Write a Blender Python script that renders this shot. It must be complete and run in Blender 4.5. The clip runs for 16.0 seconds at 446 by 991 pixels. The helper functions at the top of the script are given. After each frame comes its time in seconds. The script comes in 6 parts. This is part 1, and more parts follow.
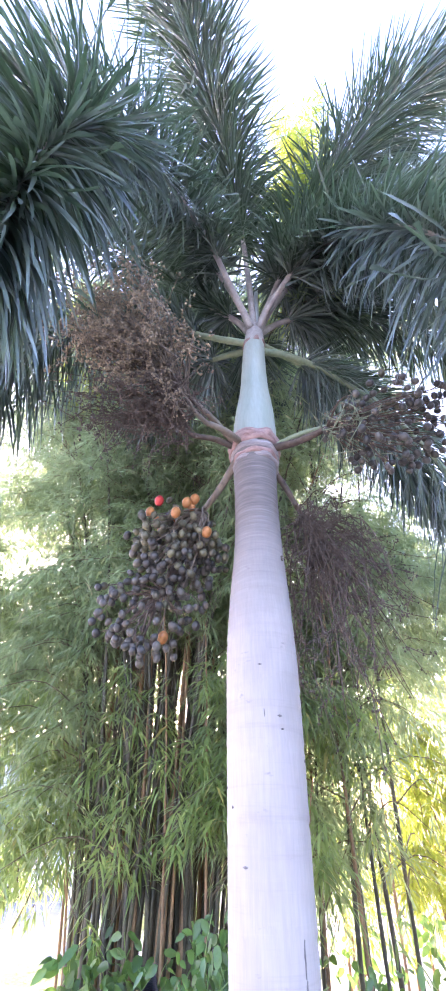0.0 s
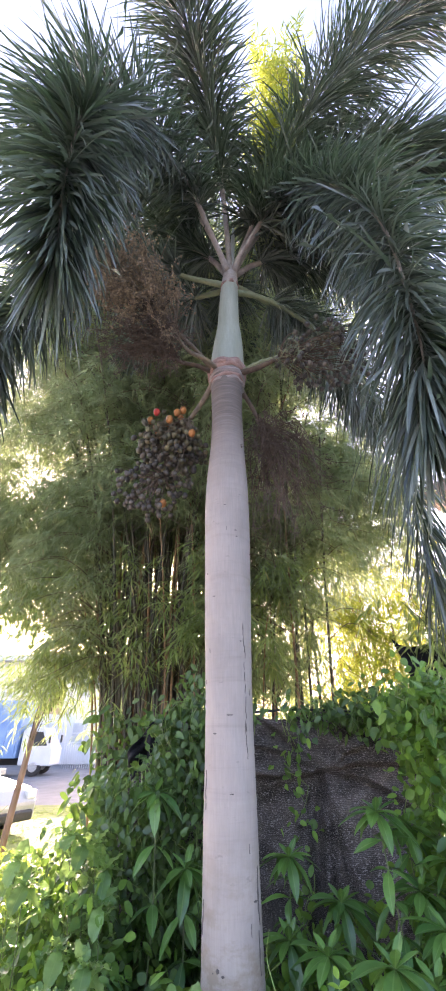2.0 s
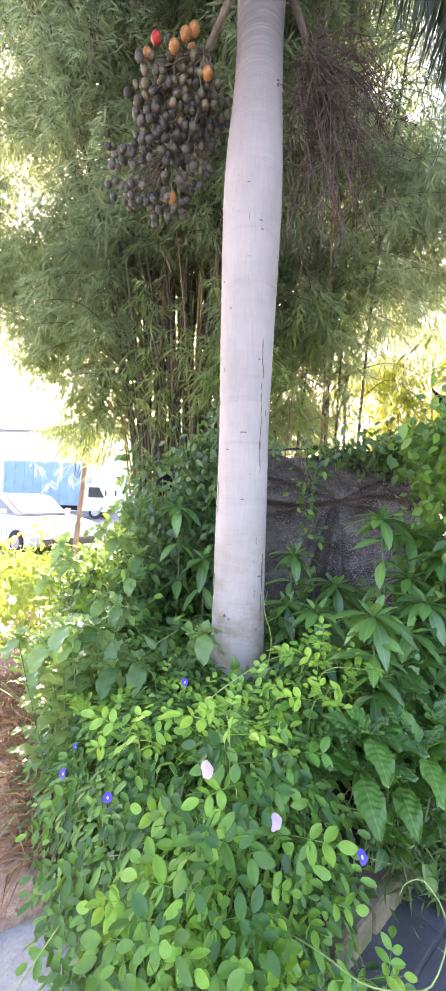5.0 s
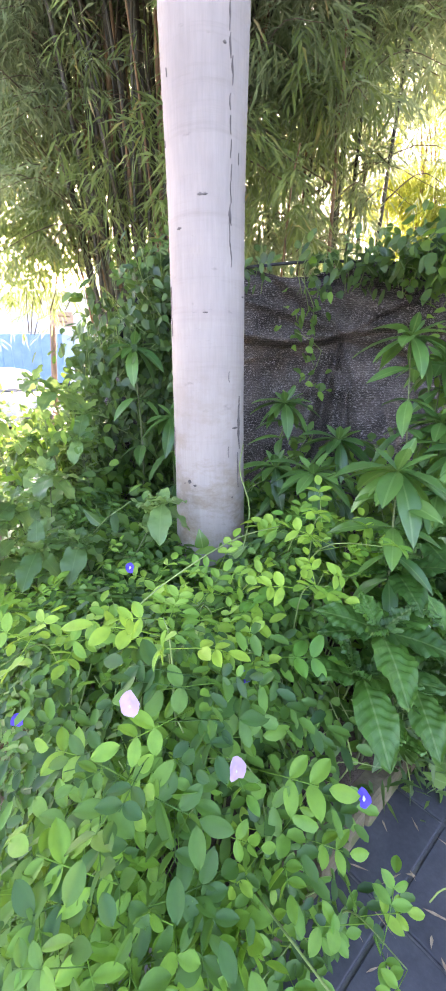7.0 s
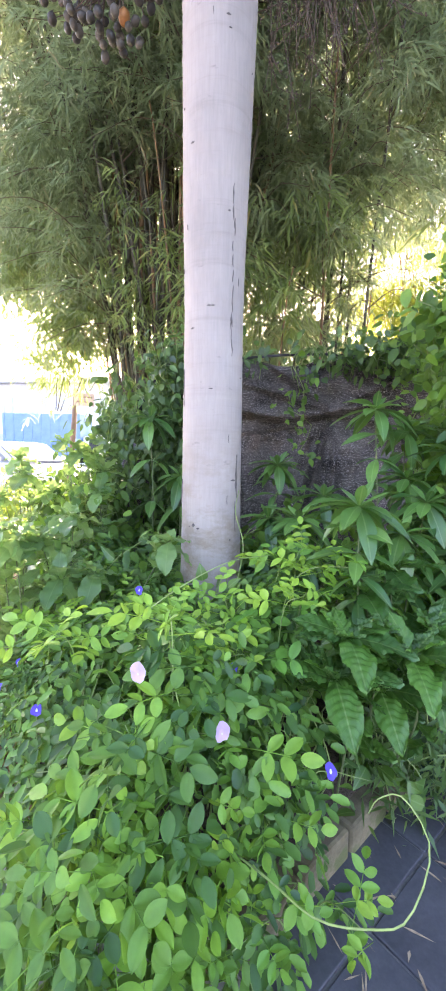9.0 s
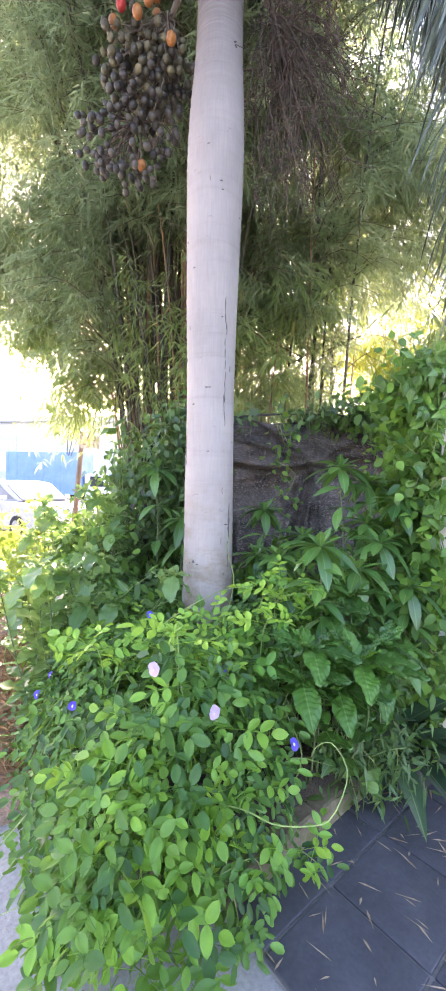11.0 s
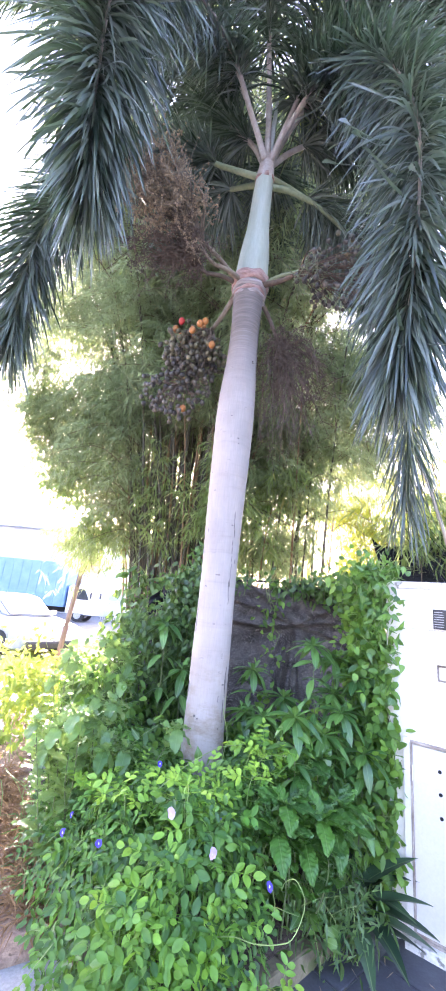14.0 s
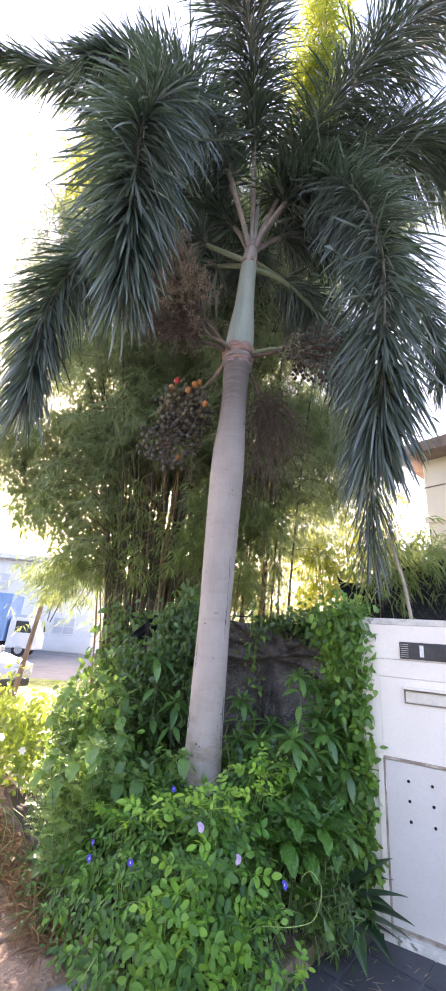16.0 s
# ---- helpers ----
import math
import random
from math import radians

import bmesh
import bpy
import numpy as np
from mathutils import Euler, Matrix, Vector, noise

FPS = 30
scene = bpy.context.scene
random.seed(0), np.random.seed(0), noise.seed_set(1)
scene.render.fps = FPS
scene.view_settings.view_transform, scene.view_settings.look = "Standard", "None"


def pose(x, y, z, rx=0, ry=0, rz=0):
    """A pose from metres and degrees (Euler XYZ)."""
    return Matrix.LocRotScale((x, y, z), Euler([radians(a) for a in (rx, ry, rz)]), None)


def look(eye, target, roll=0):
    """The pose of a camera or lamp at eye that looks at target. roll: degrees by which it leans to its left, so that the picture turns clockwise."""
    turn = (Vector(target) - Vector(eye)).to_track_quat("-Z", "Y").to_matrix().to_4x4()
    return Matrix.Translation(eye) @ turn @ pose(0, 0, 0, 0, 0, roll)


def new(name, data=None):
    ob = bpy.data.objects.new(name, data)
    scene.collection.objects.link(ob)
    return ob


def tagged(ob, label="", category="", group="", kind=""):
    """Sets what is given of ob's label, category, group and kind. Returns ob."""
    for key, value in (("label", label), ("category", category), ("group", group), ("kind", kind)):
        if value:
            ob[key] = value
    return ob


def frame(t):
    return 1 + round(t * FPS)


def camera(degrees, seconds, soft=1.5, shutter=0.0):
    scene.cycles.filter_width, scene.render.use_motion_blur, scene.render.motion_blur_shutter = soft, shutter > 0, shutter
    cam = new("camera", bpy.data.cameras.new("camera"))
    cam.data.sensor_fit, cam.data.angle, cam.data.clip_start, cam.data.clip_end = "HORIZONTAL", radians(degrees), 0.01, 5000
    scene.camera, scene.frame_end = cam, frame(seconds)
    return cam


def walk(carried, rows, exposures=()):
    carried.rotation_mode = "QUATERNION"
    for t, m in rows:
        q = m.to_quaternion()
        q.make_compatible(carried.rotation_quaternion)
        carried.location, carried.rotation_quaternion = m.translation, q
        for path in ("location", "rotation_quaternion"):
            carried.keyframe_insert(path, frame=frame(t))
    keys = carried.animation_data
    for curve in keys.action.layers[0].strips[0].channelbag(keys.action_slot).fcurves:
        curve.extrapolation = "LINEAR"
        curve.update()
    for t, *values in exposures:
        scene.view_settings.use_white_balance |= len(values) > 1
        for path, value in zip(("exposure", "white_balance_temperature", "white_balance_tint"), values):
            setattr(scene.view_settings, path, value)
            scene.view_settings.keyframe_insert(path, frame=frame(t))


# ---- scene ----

cam = camera(57.6, 16.0, soft=2.1)
EXPOSURES = [(0, 3.85, 5800, 37), (0.5, 3.15, 6200, 34), (1.0, 2.92, 6650, 33), (1.5, 2.55, 6750, 32), (2, 2.88, 6800, 33), (2.5, 3.52, 6850, 32), (3, 3.72, 6650, 37), (4, 3.55, 6800, 32), (6.5, 3.52, 6800, 32),
             (9, 3.48, 6700, 32), (11.5, 3.42, 6700, 32), (12.5, 3.48, 6750, 33), (13.5, 3.66, 6350, 35), (14, 3.74, 6150, 37), (15, 3.48, 6350, 33), (16, 2.7, 6850, 31)]
PATH = [
    (0, (0.031, -0.162, 2.27), (-0.042, 1.386, 3.534), 0.8),
    (0.5, (0.036, -0.259, 2.162), (0.035, 1.273, 3.447), -0.9),
    (1, (0.072, -0.56, 1.84), (0.108, 0.946, 3.156), -2.4),
    (1.5, (0.094, -0.801, 1.602), (0.098, 0.794, 2.808), -1.8),
    (2, (0.097, -0.749, 1.564), (0.091, 0.979, 2.572), -0.7),
    (2.5, (0.093, -0.719, 1.552), (0.036, 1.103, 2.373), 0.2),
    (3, (0.07, -0.676, 1.512), (0.005, 1.245, 2.065), 0.9),
    (3.5, (0.063, -0.645, 1.469), (-0.006, 1.308, 1.894), 1.6),
    (4, (0.074, -0.601, 1.435), (-0.032, 1.375, 1.723), 2.3),
    (6.3, (0.299, -0.09, 1.241), (0.08, 1.869, 0.902), 0.2),
    (6.5, (0.289, -0.039, 1.229), (0.082, 1.91, 0.832), 0.2),
    (7, (0.267, 0.074, 1.178), (0.107, 1.978, 0.589), -0.3),
    (7.5, (0.31, 0.114, 1.15), (0.051, 1.967, 0.443), -0.0),
    (8, (0.371, 0.102, 1.109), (-0.003, 1.958, 0.465), -0.8),
    (8.5, (0.396, 0.021, 1.072), (-0.046, 1.932, 0.685), -1.8),
    (9, (0.311, -0.163, 1.112), (0.117, 1.815, 0.894), 0.9),
    (9.2, (0.265, -0.238, 1.117), (0.152, 1.743, 0.865), 1.1),
    (11.3, (0.368, -0.504, 1.203), (0.142, 1.483, 1.177), 0.5),
    (11.5, (0.365, -0.494, 1.229), (0.118, 1.49, 1.211), 0.4),
    (12, (0.359, -0.488, 1.365), (0.101, 1.492, 1.489), 1.6),
    (12.5, (0.369, -0.567, 1.441), (0.108, 1.399, 1.702), 2.1),
    (13, (0.356, -0.789, 1.423), (0.201, 1.141, 1.923), 2.0),
    (13.5, (0.288, -1.018, 1.419), (0.151, 0.948, 1.757), 2.0),
    (14, (0.297, -1.214, 1.442), (0.143, 0.709, 1.97), 5.6),
    (14.5, (0.177, -1.358, 1.45), (0.161, 0.549, 2.054), 2.3),
    (15, (0.022, -1.467, 1.456), (0.057, 0.416, 2.131), 0.8),
    (15.5, (-0.067, -1.528, 1.454), (0.012, 0.328, 2.197), 4.2),
    (16, (-0.043, -1.594, 1.447), (0.042, 0.286, 2.124), 4.7),
]
walk(cam, [(t, look(eye, target, roll)) for t, eye, target, roll in PATH], EXPOSURES)

# ---- world and sun ----
SUN_DIR = Vector((-0.278, 0.907, 0.316)).normalized()
world = bpy.data.worlds.new("sky")
scene.world = world
world.use_nodes = True
wn = world.node_tree
sky = wn.nodes.new("ShaderNodeTexSky")
sky.sky_type, sky.sun_disc = "NISHITA", False
sky.sun_elevation = math.asin(SUN_DIR.z)
sky.sun_rotation = math.atan2(SUN_DIR.x, SUN_DIR.y)
sky.air_density, sky.dust_density, sky.ozone_density = 1.0, 3.5, 1.0
wn.links.new(sky.outputs[0], wn.nodes["Background"].inputs[0])
wn.nodes["Background"].inputs[1].default_value = 0.15
sun = new("sun", bpy.data.lights.new("sun", "SUN"))
sun.data.energy, sun.data.angle, sun.data.color = 3.4, radians(0.5), (1.0, 0.90, 0.74)
sun.matrix_world = look(SUN_DIR * 50, (0, 0, 0))

# ---- materials ----
def nodes_of(name):
    m = bpy.data.materials.new(name)
    m.use_nodes = True
    nt = m.node_tree
    return m, nt, nt.nodes["Principled BSDF"], nt.nodes["Material Output"]


def noise_node(nt, scale, detail=4.0, stretch=(1, 1, 1), rough=0.6):
    tc, mp, nz = nt.nodes.new("ShaderNodeTexCoord"), nt.nodes.new("ShaderNodeMapping"), nt.nodes.new("ShaderNodeTexNoise")
    mp.inputs["Scale"].default_value = stretch
    nt.links.new(tc.outputs["Object"], mp.inputs[0])
    nt.links.new(mp.outputs[0], nz.inputs["Vector"])
    nz.inputs["Scale"].default_value, nz.inputs["Detail"].default_value, nz.inputs["Roughness"].default_value = scale, detail, rough
    return nz


def ramp_node(nt, src, stops):
    r = nt.nodes.new("ShaderNodeValToRGB")
    el = r.color_ramp.elements
    while len(el) < len(stops):
        el.new(0.5)
    for e, (p, c) in zip(el, stops):
        e.position, e.color = p, (*c, 1)
    nt.links.new(src, r.inputs[0])
    return r


def mix_node(nt, fac, a, b, blend="MIX"):
    m = nt.nodes.new("ShaderNodeMix")
    m.data_type, m.blend_type = "RGBA", blend
    for sock, v in ((m.inputs[0], fac), (m.inputs[6], a), (m.inputs[7], b)):
        if isinstance(v, bpy.types.NodeSocket):
            nt.links.new(v, sock)
        elif isinstance(v, tuple):
            sock.default_value = (*v, 1)
        else:
            sock.default_value = v
    return m.outputs[2]


def bump(nt, bsdf, height, strength, dist):
    b = nt.nodes.new("ShaderNodeBump")
    b.inputs["Strength"].default_value, b.inputs["Distance"].default_value = strength, dist
    nt.links.new(height, b.inputs["Height"])
    nt.links.new(b.outputs[0], bsdf.inputs["Normal"])


def surface(name, dark, light, scale=6.0, rough=0.7, metal=0.0, fine=60.0, strength=0.4, dist=0.004, stretch=(1, 1, 1), spot=None, grain_dark=0.78):
    """Two scales of noise in the colour and a fine relief."""
    m, nt, p, _ = nodes_of(name)
    a, b = noise_node(nt, scale, 5, stretch), noise_node(nt, fine, 4, stretch)
    col = ramp_node(nt, a.outputs[0], [(0.3, dark), (0.7, light)]).outputs[0]
    grain = ramp_node(nt, b.outputs[0], [(0.3, (grain_dark,) * 3), (0.7, (1.04,) * 3)]).outputs[0]
    col = mix_node(nt, 1.0, col, grain, "MULTIPLY")
    if spot:
        s = noise_node(nt, spot[0], 3, spot[3] if len(spot) > 3 else stretch)
        col = mix_node(nt, ramp_node(nt, s.outputs[0], [(spot[1], (0, 0, 0)), (spot[1] + 0.06, (1, 1, 1))]).outputs[0], col, spot[2])
    nt.links.new(col, p.inputs["Base Color"])
    p.inputs["Roughness"].default_value, p.inputs["Metallic"].default_value = rough, metal
    bump(nt, p, b.outputs[0], strength, dist)
    return m


def leaf_mat(name, dark, light, glow, thin=0.35, rough=0.45, by_object=False, coat=0.0, dry=None, midrib=0.0, ribs=None):
    """Leaf: colour varies leaf by leaf, light shines through."""
    m, nt, p, out = nodes_of(name)
    if by_object:
        rnd = nt.nodes.new("ShaderNodeObjectInfo").outputs["Random"]
    else:
        rnd = nt.nodes.new("ShaderNodeNewGeometry").outputs["Random Per Island"]
    stops = [(0.0, dark), (0.55, tuple((a + b) / 2 for a, b in zip(dark, light))), (0.95, light)]
    if dry:
        stops += [(0.96, light), (0.985, dry)]
    col = ramp_node(nt, rnd, stops).outputs[0]
    nz = noise_node(nt, 35.0, 4)
    shade = ramp_node(nt, nz.outputs[0], [(0.3, (0.75, 0.78, 0.75)), (0.7, (1.12, 1.12, 1.0))]).outputs[0]
    col = mix_node(nt, 1.0, col, shade, "MULTIPLY")
    if midrib:
        tc, sep = nt.nodes.new("ShaderNodeTexCoord"), nt.nodes.new("ShaderNodeSeparateXYZ")
        nt.links.new(tc.outputs["Object"], sep.inputs[0])

        def calc(op, a, b):
            k = nt.nodes.new("ShaderNodeMath")
            k.operation = op
            for sock, v in zip(k.inputs, (a, b)):
                if isinstance(v, bpy.types.NodeSocket):
                    nt.links.new(v, sock)
                else:
                    sock.default_value = v
            return k.outputs[0]
        side = calc("ABSOLUTE", sep.outputs[1], 0.0)
        pale = mix_node(nt, 0.24, col, (0.40, 0.55, 0.20))
        line = calc("LESS_THAN", side, midrib)
        if ribs:
            wave = calc("SINE", calc("SUBTRACT", calc("MULTIPLY", sep.outputs[0], ribs[0]), calc("MULTIPLY", side, ribs[1])), 0.0)
            line = calc("MAXIMUM", line, calc("MULTIPLY", calc("GREATER_THAN", wave, 0.95), 0.30))
        col = mix_node(nt, line, col, pale)
    nt.links.new(col, p.inputs["Base Color"])
    p.inputs["Roughness"].default_value = rough
    p.inputs["Coat Weight"].default_value = coat
    p.inputs["Coat Roughness"].default_value = 0.25
    tr, mx = nt.nodes.new("ShaderNodeBsdfTranslucent"), nt.nodes.new("ShaderNodeMixShader")
    nt.links.new(mix_node(nt, 0.75, col, glow), tr.inputs[0])
    mx.inputs[0].default_value = thin
    nt.links.new(p.outputs[0], mx.inputs[1])
    nt.links.new(tr.outputs[0], mx.inputs[2])
    nt.links.new(mx.outputs[0], out.inputs[0])
    return m


M = {}
M["bamboo_leaf"] = leaf_mat("bamboo_leaf", (0.056, 0.090, 0.046), (0.24, 0.30, 0.16), (0.50, 0.61, 0.29), 0.52, 0.42, dry=(0.36, 0.26, 0.15))
# Yellower copy of bamboo_leaf, with low backlight put into its greens.
M["bamboo_sunlit"] = leaf_mat("bamboo_sunlit", (0.085, 0.145, 0.022), (0.26, 0.30, 0.05), (0.62, 0.68, 0.09), 0.52, 0.45, dry=(0.4, 0.28, 0.08))
# Young leaf green; for bamboo_skirt it puts sunlight into the lower branches' colour.
M["bamboo_young_sunlit"] = leaf_mat("bamboo_young_sunlit", (0.07, 0.13, 0.042), (0.22, 0.30, 0.10), (0.48, 0.60, 0.20), 0.46, 0.42, dry=(0.42, 0.30, 0.12))
# Dark end stands in for shade inside the plumes, light end for sky sheen.
M["palm_leaf"] = leaf_mat("palm_leaf", (0.011, 0.021, 0.019), (0.185, 0.218, 0.20), (0.22, 0.38, 0.12), 0.15, 0.30, coat=0.4)
# Dark end serves older leaves and carries the deep shade inside the mound.
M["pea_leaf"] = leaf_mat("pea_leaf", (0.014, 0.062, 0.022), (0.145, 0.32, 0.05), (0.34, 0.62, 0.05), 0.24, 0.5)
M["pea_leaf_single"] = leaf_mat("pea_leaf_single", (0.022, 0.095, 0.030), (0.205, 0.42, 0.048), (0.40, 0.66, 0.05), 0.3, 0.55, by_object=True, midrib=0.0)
M["pea_shoot"] = leaf_mat("pea_shoot", (0.10, 0.29, 0.045), (0.33, 0.54, 0.065), (0.50, 0.74, 0.07), 0.34, 0.5, by_object=True)
M["coffee_leaf"] = leaf_mat("coffee_leaf", (0.022, 0.085, 0.017), (0.080, 0.215, 0.032), (0.26, 0.52, 0.05), 0.24, 0.44, by_object=True, coat=0.08, midrib=0.0022, ribs=(298.0, 215.0))
M["lance_leaf"] = leaf_mat("lance_leaf", (0.034, 0.115, 0.034), (0.125, 0.27, 0.062), (0.30, 0.55, 0.08), 0.26, 0.36, by_object=True, coat=0.3, midrib=0.0018)
M["broad_leaf"] = leaf_mat("broad_leaf", (0.085, 0.185, 0.078), (0.25, 0.41, 0.15), (0.46, 0.66, 0.17), 0.48, 0.34, by_object=True, coat=0.35, midrib=0.0015)
M["vine_leaf"] = leaf_mat("vine_leaf", (0.022, 0.080, 0.024), (0.18, 0.34, 0.06), (0.36, 0.62, 0.06), 0.34, 0.45)
# Darker counterpart of vine_leaf; shade under fence and bamboo is in its green.
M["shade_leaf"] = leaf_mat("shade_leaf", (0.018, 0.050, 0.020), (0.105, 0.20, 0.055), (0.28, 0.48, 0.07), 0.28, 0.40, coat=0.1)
M["yellow_leaf"] = leaf_mat("yellow_leaf", (0.07, 0.16, 0.03), (0.27, 0.37, 0.055), (0.55, 0.68, 0.09), 0.38, 0.42)
M["grass_leaf"] = leaf_mat("grass_leaf", (0.035, 0.09, 0.03), (0.12, 0.21, 0.06), (0.3, 0.5, 0.1), 0.3, 0.45)
M["strap_leaf"] = leaf_mat("strap_leaf", (0.018, 0.045, 0.025), (0.05, 0.10, 0.05), (0.1, 0.15, 0.06), 0.1, 0.32, by_object=True, coat=0.3, midrib=0.002)
M["dry_grass"] = leaf_mat("dry_grass", (0.16, 0.08, 0.035), (0.40, 0.24, 0.12), (0.5, 0.3, 0.12), 0.2, 0.8)
M["litter"] = surface("litter", (0.32, 0.22, 0.13), (0.55, 0.42, 0.28), 30, 0.8)
def trunk_mat():
    """Smooth pale bark: fine upright grain, faint rings, browner young wood near the crown."""
    m, nt, p, _ = nodes_of("trunk")
    big, grain, blot = noise_node(nt, 3.0, 5, (1, 1, 0.6)), noise_node(nt, 26, 4, (5, 5, 0.35)), noise_node(nt, 10, 4, (1.2, 1.2, 2.4))
    col = ramp_node(nt, big.outputs[0], [(0.3, (0.275, 0.241, 0.214)), (0.7, (0.395, 0.347, 0.309))]).outputs[0]
    col = mix_node(nt, 1.0, col, ramp_node(nt, grain.outputs[0], [(0.3, (0.91, 0.91, 0.915)), (0.7, (1.04, 1.04, 1.04))]).outputs[0], "MULTIPLY")
    tc, sep = nt.nodes.new("ShaderNodeTexCoord"), nt.nodes.new("ShaderNodeSeparateXYZ")
    nt.links.new(tc.outputs["Object"], sep.inputs[0])
    bands = noise_node(nt, 2.2, 3, (0.5, 0.5, 7.0))
    col = mix_node(nt, ramp_node(nt, bands.outputs[0], [(0.60, (0, 0, 0)), (0.72, (0.4, 0.4, 0.4))]).outputs[0], col, (0.29, 0.245, 0.225))
    rings = noise_node(nt, 1.6, 5, (0.9, 0.9, 16.0), 0.75)
    col = mix_node(nt, 1.0, col, ramp_node(nt, rings.outputs[0], [(0.28, (0.88, 0.87, 0.86)), (0.46, (1, 1, 1)), (0.58, (1, 1, 1)), (0.74, (1.06, 1.06, 1.05))]).outputs[0], "MULTIPLY")
    young = nt.nodes.new("ShaderNodeMapRange")
    nt.links.new(sep.outputs[2], young.inputs[0])
    young.inputs[1].default_value, young.inputs[2].default_value = 2.85, 3.5
    fine = noise_node(nt, 5, 5, (1, 1, 16), 0.65)
    brown = ramp_node(nt, fine.outputs[0], [(0.30, (0.105, 0.088, 0.074)), (0.55, (0.165, 0.138, 0.118)), (0.75, (0.25, 0.213, 0.186))]).outputs[0]
    col = mix_node(nt, young.outputs[0], col, brown)
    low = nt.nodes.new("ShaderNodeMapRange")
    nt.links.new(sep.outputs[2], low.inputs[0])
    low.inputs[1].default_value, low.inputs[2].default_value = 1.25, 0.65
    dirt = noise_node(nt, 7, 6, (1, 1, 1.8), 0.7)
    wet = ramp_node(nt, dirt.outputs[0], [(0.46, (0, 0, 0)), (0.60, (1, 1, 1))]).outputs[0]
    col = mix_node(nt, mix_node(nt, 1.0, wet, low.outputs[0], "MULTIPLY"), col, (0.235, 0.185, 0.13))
    col = mix_node(nt, ramp_node(nt, blot.outputs[0], [(0.65, (0, 0, 0)), (0.75, (0.65, 0.65, 0.65))]).outputs[0], col, (0.17, 0.14, 0.128))
    nt.links.new(col, p.inputs["Base Color"])
    p.inputs["Roughness"].default_value = 0.75
    bump(nt, p, grain.outputs[0], 0.25, 0.003)
    return m


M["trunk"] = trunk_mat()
M["crownshaft"] = surface("crownshaft", (0.27, 0.305, 0.235), (0.375, 0.40, 0.325), 4, 0.5, fine=30, strength=0.1, dist=0.002, stretch=(3, 3, 0.4), grain_dark=0.92)
M["sheath"] = surface("sheath", (0.24, 0.13, 0.10), (0.45, 0.30, 0.25), 14, 0.8, fine=70, strength=0.7, stretch=(1, 1, 3))
M["bark_band"] = surface("bark_band", (0.22, 0.18, 0.165), (0.42, 0.37, 0.34), 12, 0.8, fine=60, strength=0.8, stretch=(1, 1, 6))
M["petiole"] = surface("petiole", (0.30, 0.255, 0.22), (0.50, 0.44, 0.38), 10, 0.6)
M["petiole_green"] = surface("petiole_green", (0.16, 0.20, 0.11), (0.28, 0.31, 0.18), 10, 0.55)
M["spear"] = surface("spear", (0.42, 0.47, 0.44), (0.58, 0.62, 0.58), 8, 0.5, stretch=(4, 4, 0.5))
M["scar"] = surface("scar", (0.08, 0.068, 0.062), (0.20, 0.175, 0.16), 40, 0.9)
M["stalk"] = surface("stalk", (0.12, 0.092, 0.062), (0.27, 0.215, 0.15), 14, 0.7)
M["dry_stalk"] = surface("dry_stalk", (0.06, 0.042, 0.03), (0.16, 0.115, 0.08), 18, 0.85)
M["bud_dry"] = surface("bud_dry", (0.06, 0.045, 0.034), (0.15, 0.118, 0.085), 30, 0.8)
M["bud"] = surface("bud", (0.17, 0.125, 0.075), (0.42, 0.32, 0.19), 30, 0.7)
M["fruit_green"] = leaf_mat("fruit_green", (0.045, 0.040, 0.025), (0.165, 0.145, 0.08), (0.2, 0.2, 0.1), 0.02, 0.5, by_object=True)
M["fruit_grey"] = leaf_mat("fruit_grey", (0.03, 0.026, 0.022), (0.105, 0.09, 0.074), (0.1, 0.1, 0.1), 0.02, 0.5, by_object=True)
M["fruit_orange"] = surface("fruit_orange", (0.30, 0.11, 0.03), (0.48, 0.20, 0.05), 20, 0.45, strength=0.1)
M["fruit_red"] = surface("fruit_red", (0.50, 0.035, 0.03), (0.62, 0.06, 0.045), 20, 0.4, strength=0.1)
M["culm"] = surface("culm", (0.04, 0.038, 0.024), (0.13, 0.11, 0.06), 5, 0.5, fine=40, strength=0.3)
M["culm_brown"] = surface("culm_brown", (0.18, 0.10, 0.05), (0.36, 0.22, 0.10), 5, 0.6, fine=40, strength=0.3)
M["twig"] = surface("twig", (0.10, 0.08, 0.05), (0.22, 0.17, 0.10), 10, 0.8)
M["vine_stem"] = surface("vine_stem", (0.16, 0.26, 0.06), (0.32, 0.42, 0.13), 20, 0.5)
M["shrub_stem"] = surface("shrub_stem", (0.09, 0.13, 0.045), (0.18, 0.22, 0.09), 20, 0.6)
M["petal_pink"] = leaf_mat("petal_pink", (0.62, 0.42, 0.68), (0.72, 0.52, 0.76), (0.8, 0.6, 0.85), 0.35, 0.6)
M["petal_blue"] = leaf_mat("petal_blue", (0.08, 0.06, 0.50), (0.14, 0.09, 0.66), (0.25, 0.15, 0.9), 0.3, 0.6)
M["petal_white"] = leaf_mat("petal_white", (0.75, 0.75, 0.72), (0.85, 0.85, 0.82), (0.9, 0.9, 0.8), 0.3, 0.6)
M["wall"] = surface("wall", (0.76, 0.695, 0.61), (0.84, 0.775, 0.69), 1.6, 0.7, fine=70, strength=0.12, dist=0.001, spot=(9, 0.77, (0.62, 0.57, 0.50)), grain_dark=0.96)
M["wall_top"] = surface("wall_top", (0.44, 0.41, 0.36), (0.82, 0.78, 0.71), 9, 0.85, fine=60, strength=0.3, spot=(16, 0.60, (0.26, 0.24, 0.20)), grain_dark=0.85)
